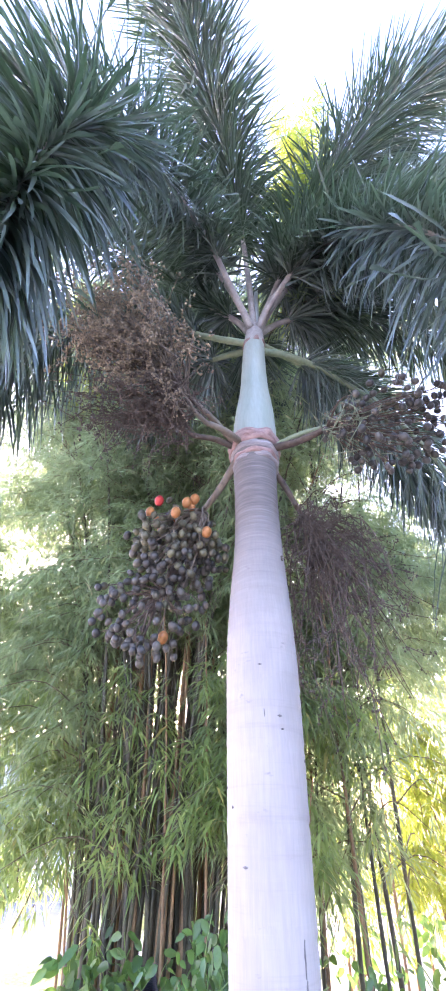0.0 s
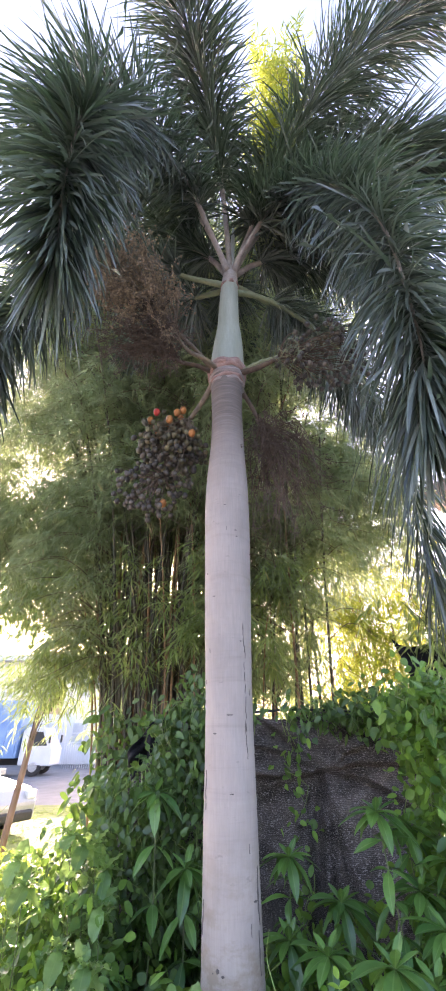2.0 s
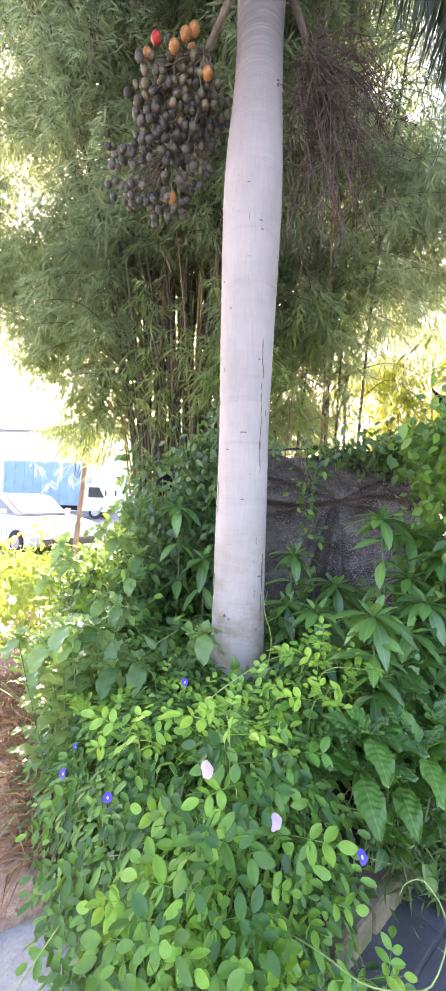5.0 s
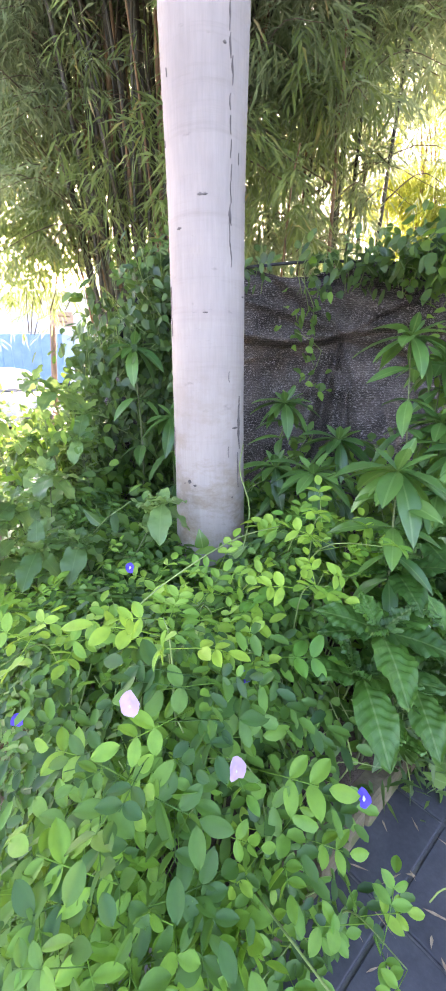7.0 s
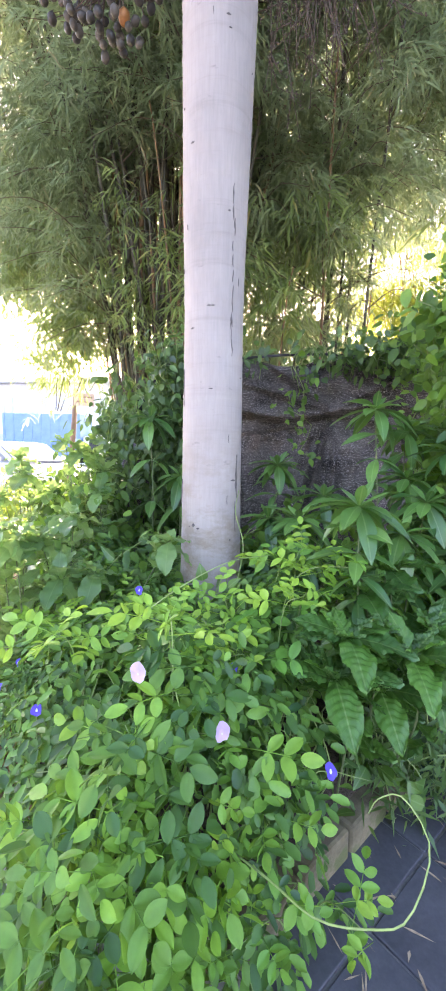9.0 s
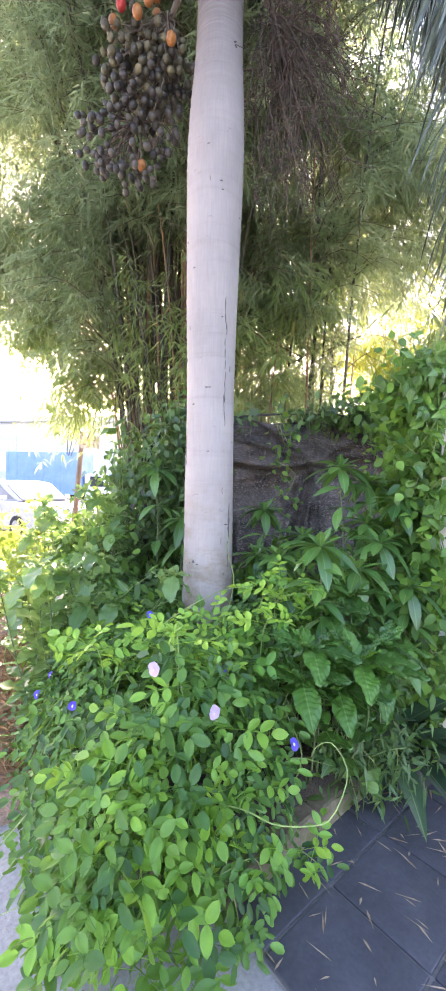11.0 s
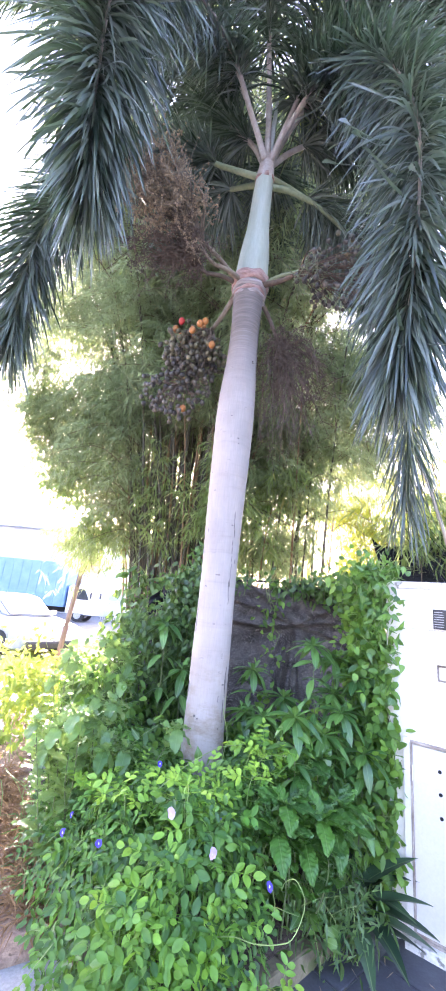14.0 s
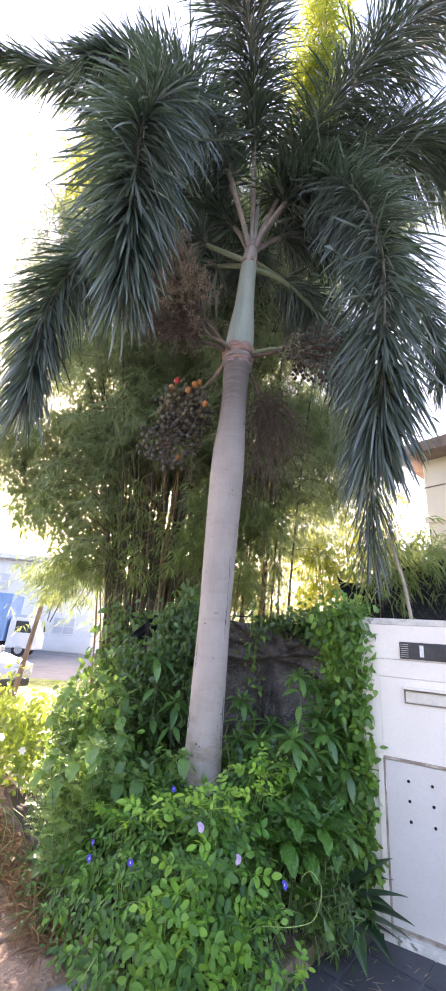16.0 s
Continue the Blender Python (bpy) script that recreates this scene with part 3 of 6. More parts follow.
def net_point(u, v):
    x = -0.62 + 2.02 * u
    top = 1.70 - 0.05 * math.sin(u * 9) ** 2 - 0.03 * u - 1.1 * max(0.0, -0.18 - x)
    z = 0.02 + v * (top - 0.02)
    fold = 0.07 * noise.noise((x * 2.2, z * 1.2, 1.3)) + 0.03 * noise.noise((x * 7, z * 3, 5.0)) + 0.012 * noise.noise((x * 18, z * 9, 2.0))
    # pleats gathered at the knot, each a lip over a hollow
    kx, kz = 0.71, 1.34
    w = x - kx
    for side, rise, bow, deep, wide in ((-1, 0.02, -0.035, 0.050, 0.10), (-1, 0.30, 0.02, 0.030, 0.06), (-1, 0.62, 0.05, 0.026, 0.05), (-1, -0.22, -0.02, 0.020, 0.06), (1, 0.03, 0.03, 0.045, 0.09), (1, 0.42, 0.03, 0.024, 0.05), (1, -0.40, 0.05, 0.032, 0.06)):
        s = w * side
        if s > -0.02:
            line = kz + rise * s + bow * math.sin(min(1.0, s / 0.6) * math.pi) + 0.012 * noise.noise((x * 6, rise * 9, 1.0))
            d = z - line
            near = min(1.0, (s + 0.02) * 9) * math.exp(-max(0.0, s - 0.35) * 2.2)
            fold -= deep * near * math.tanh(d / 0.014) * math.exp(-abs(d) / (wide if d > 0 else wide * 0.45))
    if z < kz:
        for spread, deep, wide in ((-0.16, 0.060, 0.05), (0.02, 0.030, 0.035), (0.16, 0.022, 0.04), (-0.42, 0.020, 0.05)):
            d = w - spread * (kz - z) - 0.02 * noise.noise((spread * 9, z * 4, 3.0))
            fold += deep * min(1.0, (kz - z) * 5) * math.tanh(d / 0.016) * math.exp(-abs(d) / (wide if d < 0 else wide * 1.6)) * -1.0
    fold += 0.010 * math.sin(46 * z + 6 * x + 5 * noise.noise((x * 2, z, 9.0))) * math.exp(-max(0, top - z) * 2.5)
    return (x, 2.40 + 2.3 * fold - 0.1 * (1 - v) * (1 - v), z)


fence = thing("fence", "sagging black shade-net fence on posts", "fence")
net = part("net", cloth(230, 190, net_point), M["net"], fence, "black woven shade net with creases")
md = net.modifiers.new("thick", "SOLIDIFY")
md.thickness = 0.003
for x in (-0.15, 0.05, 0.95, 1.38):
    part("post", tube([(x, 2.64, 0), (x + 0.01, 2.64, 0.9), (x - 0.01, 2.63, 1.58)], 0.022, 8), M["wood"], fence)
part("top_rope", tube(curve([(-0.20, 2.37, 1.69), (0.0, 2.36, 1.66), (0.6, 2.36, 1.69), (1.4, 2.37, 1.64)], 20), 0.008, 6), M["plate"], fence)

def sheet_point(u, v):
    x = -0.66 + 0.32 * u
    return (x, 2.86 + 0.12 * noise.noise((u * 4, v * 5, 3)) + 0.06 * math.sin(u * 16 + v * 3), 1.20 + (0.50 - 0.35 * abs(u - 0.75)) * v)
sheet = tagged(part("plastic_sheet", cloth(30, 30, sheet_point), M["net_dark"], None), "crumpled black plastic sheet at the bamboo foot", "sheet")
sheet.modifiers.new("thick", "SOLIDIFY").thickness = 0.003
part("stake", tube([(-0.45, 3.1, 0.0), (-0.45, 3.08, 1.7)], 0.012, 6), M["wood"], sheet)

# shade roof behind the white wall
shade = thing("shade_canopy", "black shade-net canopy behind the white wall", "canopy")
def shade_point(u, v):
    x = 1.46 + 2.6 * u
    top = 2.12 + 0.40 * min(1, u * 2.2) + 0.10 * math.exp(-u / 0.02) - 0.05 * math.sin(min(1, u * 3) * math.pi) + 0.02 * noise.noise((u * 14, 2.0, 0.5))
    z = 1.30 + (top - 1.30) * v
    return (x + 0.16 * (1 - v) * (1 - u), 2.75 + 0.05 * noise.noise((x * 3, z * 2, 0.4)) + 0.012 * math.sin(x * 14 + 6 * z) - 0.2 * (1 - v), z)
part("net", cloth(50, 24, shade_point), M["net_dark"], shade)
strands = Geo()
for i in range(34):
    for s in (-1, 1):
        x = 1.95 + 0.07 * i
        sag = 0.03 * math.sin(i * 1.9 + s)
        strands.add(*tube(curve([(x, 2.22, 1.60), (x + s * 0.28, 2.20 + sag, 2.0), (x + s * 0.55, 2.25, 2.38)], 6), 0.0028, 3))
part("green_net", strands.data(), M["net_green"], shade, "dark green bird netting")
for x in (1.5, 2.9, 3.9):
    part("post", tube([(x + 0.12, 2.66, 0), (x + 0.12, 2.66, 1.9)], 0.025, 8), M["wood"], shade)
stick = tagged(part("bamboo_pole", tube(curve([(1.83, 1.86, 0.0), (1.80, 1.88, 1.7), (1.70, 1.95, 2.4), (1.58, 2.0, 2.85)], 12), [0.016] * 6 + [0.014] * 6, 8), M["stick"], None), "thin pale bamboo pole leaning behind the wall", "pole")

# ---- palm ----
palm = thing("palm_tree", "foxtail palm with pale grey trunk and plumed fronds", "palm tree", at=(0, 0, 0))
AX = [(0.0, 0.105, 1.46, 0.150), (0.3, 0.105, 1.46, 0.134), (0.6, 0.105, 1.46, 0.124), (0.8, 0.104, 1.46, 0.120), (1.0, 0.104, 1.46, 0.117), (1.2, 0.105, 1.46, 0.1155),
      (1.44, 0.106, 1.46, 0.114), (1.7, 0.106, 1.46, 0.114), (2.0, 0.105, 1.462, 0.120), (2.36, 0.109, 1.465, 0.1295), (2.77, 0.114, 1.472, 0.138), (3.0, 0.117, 1.478, 0.130),
      (3.25, 0.124, 1.485, 0.113), (3.54, 0.126, 1.492, 0.108), (3.81, 0.127, 1.50, 0.119), (3.93, 0.130, 1.503, 0.126)]
SH = [(3.92, 0.131, 1.505, 0.124), (4.0, 0.133, 1.507, 0.131), (4.12, 0.137, 1.51, 0.130), (4.28, 0.144, 1.515, 0.122), (4.42, 0.150, 1.52, 0.108), (4.55, 0.154, 1.525, 0.094), (4.74, 0.159, 1.53, 0.088), (5.0, 0.167, 1.54, 0.085), (5.16, 0.176, 1.545, 0.080)]


def lathe(rows, n, segs, wob=0.0, seed=0.0):
    R = np.array(rows)
    zs = np.linspace(R[0, 0], R[-1, 0], n)
    V, F = [], []
    for z in zs:
        x, y, r = (float(np.interp(z, R[:, 0], R[:, k])) for k in (1, 2, 3))
        for j in range(segs):
            a = 2 * math.pi * j / segs
            rr = r + wob * noise.noise((math.cos(a) * 1.5, math.sin(a) * 1.5, z * 2.0 + seed))
            V.append((x + rr * math.cos(a), y + rr * math.sin(a), z))
    for i in range(n - 1):
        for j in range(segs):
            k = (j + 1) % segs
            F.append([i * segs + j, i * segs + k, (i + 1) * segs + k, (i + 1) * segs + j])
    return np.array(V), F


def smooth_rows(rows, n=60):
    R = np.array(rows)
    zs = np.linspace(R[0, 0], R[-1, 0], n)
    out = [[z] + [float(np.interp(z, R[:, 0], R[:, k])) for k in (1, 2, 3)] for z in zs]
    A = np.array(out)
    for _ in range(3):
        A[1:-1, 1:] = (A[:-2, 1:] + 2 * A[1:-1, 1:] + A[2:, 1:]) / 4
    return A


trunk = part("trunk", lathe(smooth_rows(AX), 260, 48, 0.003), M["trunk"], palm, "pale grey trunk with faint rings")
# shallow leaf-scar rings
tv = np.empty(len(trunk.data.vertices) * 3)
trunk.data.vertices.foreach_get("co", tv)
tv = tv.reshape(-1, 3)
RINGS = [0.93, 1.13, 1.30, 1.47, 1.66, 1.86, 2.05, 2.26, 2.47, 2.66, 2.85, 3.02, 3.15, 3.26, 3.36, 3.45, 3.53, 3.60, 3.66, 3.72, 3.77, 3.82, 3.86]
for rz in RINGS:
    axis = np.array((0.11, 1.47))
    away = tv[:, :2] - axis
    d = tv[:, 2] - rz - 0.02 * np.sin(3 * np.arctan2(away[:, 1], away[:, 0]) + rz * 9)
    g = (-0.0026 * np.exp(-(d / 0.006) ** 2) + 0.0016 * np.exp(-((d - 0.014) / 0.008) ** 2)) * (1.0 if rz < 3.1 else 0.45)
    tv[:, :2] += away * (g / np.linalg.norm(away, axis=1))[:, None]
trunk.data.vertices.foreach_set("co", tv.ravel())
part("crownshaft", lathe(smooth_rows(SH, 40), 60, 40, 0.004, 3.0), M["crownshaft"], palm, "smooth pale green crownshaft")


def ring_band(z, r, h, tilt, mat, label="", seed=0.0):
    V, F = [], []
    prof = [(-0.5, 0.0), (-0.4, 0.8), (0, 1.0), (0.4, 0.8), (0.5, 0.0)]
    segs = 40
    for j in range(segs):
        a = 2 * math.pi * j / segs
        for u, k in prof:
            rr = r + 0.017 * k + 0.018 * noise.noise((math.cos(a) * 2, math.sin(a) * 2, seed))
            V.append((0.131 + rr * math.cos(a), 1.505 + rr * math.sin(a), z + u * h + tilt * math.sin(a + seed) + 0.008 * noise.noise((math.cos(a) * 3, math.sin(a) * 3, seed + 5))))
    n = len(prof)
    for j in range(segs):
        k = (j + 1) % segs
        for i in range(n - 1):
            F.append([j * n + i, k * n + i, k * n + i + 1, j * n + i + 1])
    return part("sheath_scar", (np.array(V), F), mat, palm, label)


NECK = ring_band(5.14, 0.070, 0.05, 0.012, M["sheath"], "reddish torn sheath edge", 7.0)
NECK.location = (0.043, 0.04, 0)
ring_band(4.00, 0.131, 0.07, 0.022, M["sheath"], "torn reddish-brown sheath ring", 0.5)
ring_band(3.945, 0.129, 0.055, 0.018, M["sheath"], "torn reddish-brown sheath ring", 2.1)
ring_band(3.895, 0.122, 0.05, 0.012, M["bark_band"], "", 4.0)
ring_band(3.855, 0.117, 0.04, 0.010, M["sheath"], "", 1.2)
ring_band(3.81, 0.114, 0.035, 0.014, M["bark_band"], "", 3.2)
# dark cracks on the bark
def bark_mark(ang, z0, z1, w, seed):
    n = 14
    V, F = [], []
    R = np.array(AX)
    for i in range(n):
        t = i / (n - 1)
        z = z0 + (z1 - z0) * t
        x, y, r = (float(np.interp(z, R[:, 0], R[:, k])) for k in (1, 2, 3))
        a = radians(ang) + 0.06 * noise.noise((z * 22, seed, 0))
        hw = w * math.sin(math.pi * (0.05 + 0.9 * t)) * (0.5 + abs(noise.noise((z * 25, seed, 3)))) / r
        for s in (-1, 0, 1):
            V.append((x + (r + (0.0035 if s == 0 else 0.0005)) * math.cos(a + s * hw), y + (r + (0.0035 if s == 0 else 0.0005)) * math.sin(a + s * hw), z))
    for i in range(n - 1):
        for k in range(2):
            F.append([i * 3 + k, i * 3 + k + 1, i * 3 + k + 4, i * 3 + k + 3])
    part("bark_crack", (np.array(V), F), M["scar"], palm)


MARKS = [(-92, 1.628, 1.636, 0.012), (-84, 1.629, 1.635, 0.009), (-86, 1.337, 1.341, 0.03), (-28, 0.93, 1.10, 0.009), (-32, 0.80, 0.92, 0.006), (-70, 2.552, 2.559, 0.012), (-66, 2.515, 2.520, 0.008), (-155, 1.28, 1.42, 0.004), (-160, 0.9, 1.0, 0.006), (-118, 0.82, 0.835, 0.01)]
g9 = np.random.default_rng(66)
for i in range(11):
    z = 1.46 + 0.052 * i
    MARKS.append((-48 + g9.normal(0, 1.2), z, z + g9.uniform(0.03, 0.075), g9.uniform(0.002, 0.005)))
for i in range(18):
    z = 0.72 + 2.1 * g9.random() ** 1.7
    h, w = ((g9.uniform(0.004, 0.008), g9.uniform(0.004, 0.016)) if i % 3 else (g9.uniform(0.015, 0.04), g9.uniform(0.002, 0.004)))
    MARKS.append((g9.uniform(-165, -15), z, z + h, w))
for k, (ang, z0, z1, w) in enumerate(MARKS):
    bark_mark(ang, z0, z1, w, k * 1.7)



def strap_blade(sag, notch, seed):
    """A unit leaflet along x with a folded midrib and a ragged tip."""
    V, F = [], []
    prof = [(0.0, 0.12), (0.12, 0.40), (0.35, 0.5), (0.65, 0.47), (0.88, 0.36), (1.0, 0.14)]
    for i, (u, w) in enumerate(prof):
        for s in (-1, 0, 1):
            V.append((u + (notch * s if i == len(prof) - 1 else 0), w * s, -sag * u * u + (0.006 if s else 0.0)))
    for i in range(len(prof) - 1):
        for k in range(2):
            a = i * 3 + k
            F.append([a, a + 1, a + 4, a + 3])
    return mesh_from("leaflet", np.array(V), F, M["palm_leaf"])


PALM_BLADES = [strap_blade(s, n, 0) for s, n in ((0.2, 0.05), (0.35, -0.05), (0.5, 0.03), (0.28, -0.02))]


def frond(ctrl, n=300, reach=0.50, width=0.0150, start=0.2, mat_stalk="petiole", droop=0.5, base_r=0.026, seed=0, singles=0):
    """One plumed frond: rachis and leaflets all round it."""
    fr = new("frond")
    fr.parent = palm
    n = int(n * 3.7)
    P = curve(ctrl, 60)
    s = np.linspace(0, 1, 60)
    rad = base_r * (1 - s) ** 1.1 + 0.004
    fr_mesh = mesh_from("rachis", *tube(P, rad, 8), M[mat_stalk])
    part("rachis", fr_mesh, None, fr)
    g = np.random.default_rng(seed + 50)
    u = start + (1 - start) * np.sort(g.random(n)) ** 0.95
    pos = np.stack([np.interp(u, s, P[:, k]) for k in range(3)], 1)
    T = unit(np.gradient(P, axis=0))
    tan = unit(np.stack([np.interp(u, s, T[:, k]) for k in range(3)], 1))
    r = unit(g.normal(size=(n, 3)))
    rad_dir = unit(r - (r * tan).sum(1, keepdims=True) * tan)
    fwd = 0.42 + 1.1 * ((u - start) / (1 - start)) ** 3 + g.normal(0, 0.1, n)
    D = unit(rad_dir + tan * fwd[:, None] + g.normal(0, 0.16, (n, 3)) + np.array((0, 0, -0.2)))
    lv = (u - start) / (1 - start)
    L = reach * (0.36 + 0.64 * np.sin(np.pi * np.clip(0.16 + 0.74 * lv, 0, 1))) * g.uniform(0.68, 1.15, n)
    W = width * g.uniform(0.75, 1.2, n)
    N = unit(tan * 0.6 + np.cross(D, g.normal(size=(n, 3))) * 0.5 + np.array((0, 0, 0.5)))
    if singles:
        pick = np.arange(n) % max(1, n // singles) == 0
        Ns = N[pick] + np.array((0, 0, 0.4))
        single_leaves(fr, "leaflet", pos[pick], D[pick], Ns, L[pick], W[pick], PALM_BLADES)
        pos, D, N, L, W, n = pos[~pick], D[~pick], N[~pick], L[~pick], W[~pick], int((~pick).sum())
    V, F = leaves(pos, D, N, L, W, "strap", 0.18, droop * g.uniform(0.5, 1.3, n))
    lf = part("leaf_plume", mesh_from("leaf_plume", V, F, M["palm_leaf"]), None, fr)
    tagged(lf, kind="stuff")
    return fr


FRONDS = [
    # rising, tip leaning over the camera
    (((0.18, 1.52, 5.36), (0.15, 1.38, 6.0), (0.05, 1.02, 6.9), (-0.16, 0.45, 7.45), (-0.42, -0.22, 7.7), (-0.66, -0.78, 7.6)), dict(n=600, seed=1, start=0.28, reach=0.62)),
    # front left, hanging plume
    (((0.16, 1.50, 5.34), (0.03, 1.36, 5.62), (-0.22, 1.00, 5.95), (-0.55, 0.45, 5.65), (-0.70, 0.20, 4.85), (-0.68, 0.19, 4.05), (-0.64, 0.26, 3.42)), dict(n=580, seed=2, start=0.26, reach=0.55, singles=150)),
    # left, hanging
    (((0.12, 1.54, 5.18), (-0.20, 1.54, 5.30), (-0.58, 1.46, 5.34), (-1.12, 1.28, 4.95), (-1.46, 1.14, 4.1), (-1.42, 1.04, 2.98)), dict(n=480, seed=3, mat_stalk="petiole_green", start=0.24)),
    # upper right arch
    (((0.20, 1.54, 5.36), (0.34, 1.46, 5.75), (0.55, 1.28, 6.25), (1.0, 0.90, 7.0), (1.65, 0.45, 7.5), (2.4, 0.1, 7.4)), dict(n=470, seed=4, start=0.27, reach=0.68, droop=0.7)),
    # front right, hanging plume
    (((0.21, 1.51, 5.34), (0.34, 1.40, 5.58), (0.62, 1.16, 5.80), (0.96, 0.86, 5.45), (1.12, 0.64, 4.5), (1.03, 0.52, 3.3), (0.92, 0.50, 2.62)), dict(n=580, seed=5, start=0.25, reach=0.54, singles=150)),
    # right, arching out level
    (((0.21, 1.54, 5.34), (0.40, 1.48, 5.75), (0.76, 1.41, 6.30), (1.38, 1.28, 6.70), (2.08, 1.12, 6.72), (2.75, 1.0, 6.2)), dict(n=560, seed=14, start=0.27, reach=0.76, droop=0.7)),
    # right, behind
    (((0.21, 1.56, 5.34), (0.45, 1.62, 5.65), (0.85, 1.72, 5.95), (1.45, 1.8, 5.95), (2.1, 1.8, 5.2), (2.3, 1.8, 4.2)), dict(n=420, seed=6, start=0.22)),
    # lower right, hanging behind
    (((0.22, 1.56, 5.10), (0.45, 1.60, 5.08), (0.75, 1.68, 4.95), (1.15, 1.75, 4.5), (1.40, 1.75, 3.7), (1.42, 1.71, 2.9), (1.38, 1.67, 2.25)), dict(n=130, reach=0.44, width=0.012, droop=1.0, seed=7, mat_stalk="petiole_green", start=0.24)),
    # right, short and level
    (((0.23, 1.58, 5.22), (0.50, 1.75, 5.26), (0.85, 1.95, 5.2), (1.3, 2.2, 4.9), (1.6, 2.4, 4.2)), dict(n=320, seed=8, mat_stalk="petiole_green", start=0.3)),
    # upper left, behind
    (((0.16, 1.56, 5.34), (0.0, 1.60, 5.7), (-0.40, 1.62, 6.15), (-1.0, 1.50, 6.8), (-1.75, 1.2, 7.1), (-2.5, 0.9, 6.7)), dict(n=400, seed=9)),
    # left behind, low
    (((0.13, 1.6, 5.18), (-0.10, 1.72, 5.28), (-0.4, 2.0, 5.55), (-0.75, 2.4, 5.85), (-1.1, 2.8, 5.8)), dict(n=320, seed=10, mat_stalk="petiole_green", start=0.28)),
    # back
    (((0.18, 1.60, 5.34), (0.2, 2.0, 5.9), (0.25, 2.6, 6.2), (0.3, 3.2, 5.6)), dict(n=260, seed=11)),
    # inner left
    (((0.16, 1.53, 5.34), (0.05, 1.46, 5.7), (-0.20, 1.32, 6.2), (-0.60, 1.1, 6.65), (-1.05, 0.8, 6.7), (-1.45, 0.55, 6.2)), dict(n=400, seed=12, start=0.32)),
]
for c, kw in FRONDS:
    frond(c, **kw)
part("spear_leaf", tube([(0.19, 1.54, 5.2), (0.205, 1.54, 5.6), (0.225, 1.53, 6.0), (0.235, 1.52, 6.25)], [0.03, 0.026, 0.018, 0.004], 8), M["spear"], palm, "pale unopened spear leaf")
part("crown_neck", lathe([(5.12, 0.172, 1.542, 0.083), (5.20, 0.176, 1.544, 0.080), (5.30, 0.182, 1.545, 0.070), (5.42, 0.190, 1.545, 0.056), (5.47, 0.192, 1.545, 0.02)], 24, 30, 0.010, 6.0), M["petiole"], palm, "brownish leaf bases")

# flower and fruit stalks
def panicle(root, bend, centre, size, n_branch, n_bud, stalk_mat, bud_mat, label, hang=0.0, seed=0, bud=0.007, r0=0.02):
    g = np.random.default_rng(seed)
    ob = new("flower_stalk")
    ob.parent = palm
    tagged(ob, label)
    root, bend, centre = (np.array(v, float) for v in (root, bend, centre))
    stem = Geo()
    stem.add(*tube(curve([root, (root + bend) / 2 + np.array((0, 0, 0.02)), bend], 10), np.linspace(r0, r0 * 0.7, 10), 8))
    stem.add(*tube(curve([bend, bend + (centre - bend) * 0.3 + g.normal(0, 0.01, 3), bend + (centre - bend) * 0.6], 8), np.linspace(r0 * 0.7, r0 * 0.25, 8), 7))
    buds_p = []
    for i in range(n_branch):
        end = centre + np.array(size) * unit(g.normal(size=3)) * g.uniform(0.4, 1.0)
        first = bend + (centre - bend) * g.uniform(0, 0.55)
        mid = (first + end) / 2 + g.normal(0, 0.05, 3) + np.array((0, 0, 0.05))
        P = curve([first, mid, end + np.array((0, 0, -hang * g.random()))], 9)
        stem.add(*tube(P, np.linspace(r0 * 0.24, 0.0015, 9), 4))
        for j in range(3):
            k = g.integers(3, 8)
            tip = P[k] + g.normal(0, 0.09, 3) + np.array((0, 0, -hang * 0.3))
            Q = curve([P[k], (P[k] + tip) / 2 + g.normal(0, 0.02, 3), tip], 5)
            stem.add(*tube(Q, np.linspace(0.003, 0.0012, 5), 3))
            for _ in range(n_bud // 3):
                buds_p.append(Q[g.integers(1, 5)] + g.normal(0, 0.008, 3))
        for _ in range(n_bud // 2):
            buds_p.append(P[g.integers(3, 9)] + g.normal(0, 0.008, 3))
    part("stalk", stem.data(), M[stalk_mat], ob)
    B = np.array(buds_p)
    oc = np.array([(1, 0, 0), (-1, 0, 0), (0, 1, 0), (0, -1, 0), (0, 0, 1.2), (0, 0, -1.2)])
    of = np.array([(0, 2, 4), (2, 1, 4), (1, 3, 4), (3, 0, 4), (2, 0, 5), (1, 2, 5), (3, 1, 5), (0, 3, 5)])
    V = (B[:, None] + oc[None] * (bud * g.uniform(0.6, 1.3, (len(B), 1, 1)))).reshape(-1, 3)
    F = (of[None] + (np.arange(len(B)) * 6)[:, None, None]).reshape(-1, 3)
    tagged(part("bud_spray", mesh_from("bud_spray", V, F, M[bud_mat]), None, ob), kind="stuff")
    return ob


def fruit_mesh(name, mat, r=0.026):
    bm = bmesh.new()
    bmesh.ops.create_icosphere(bm, subdivisions=2, radius=r)
    for v in bm.verts:
        v.co.z *= 1.25
        if v.co.z > 0.6 * r:
            v.co.x *= 0.86
            v.co.y *= 0.86
    for f in bm.faces:
        f.smooth = True
    me = bpy.data.meshes.new(name)
    bm.to_mesh(me)
    bm.free()
    me.materials.append(mat)
    return me


FRUITS = {k: fruit_mesh("fruit", M["fruit_" + k]) for k in ("green", "grey", "orange", "red")}


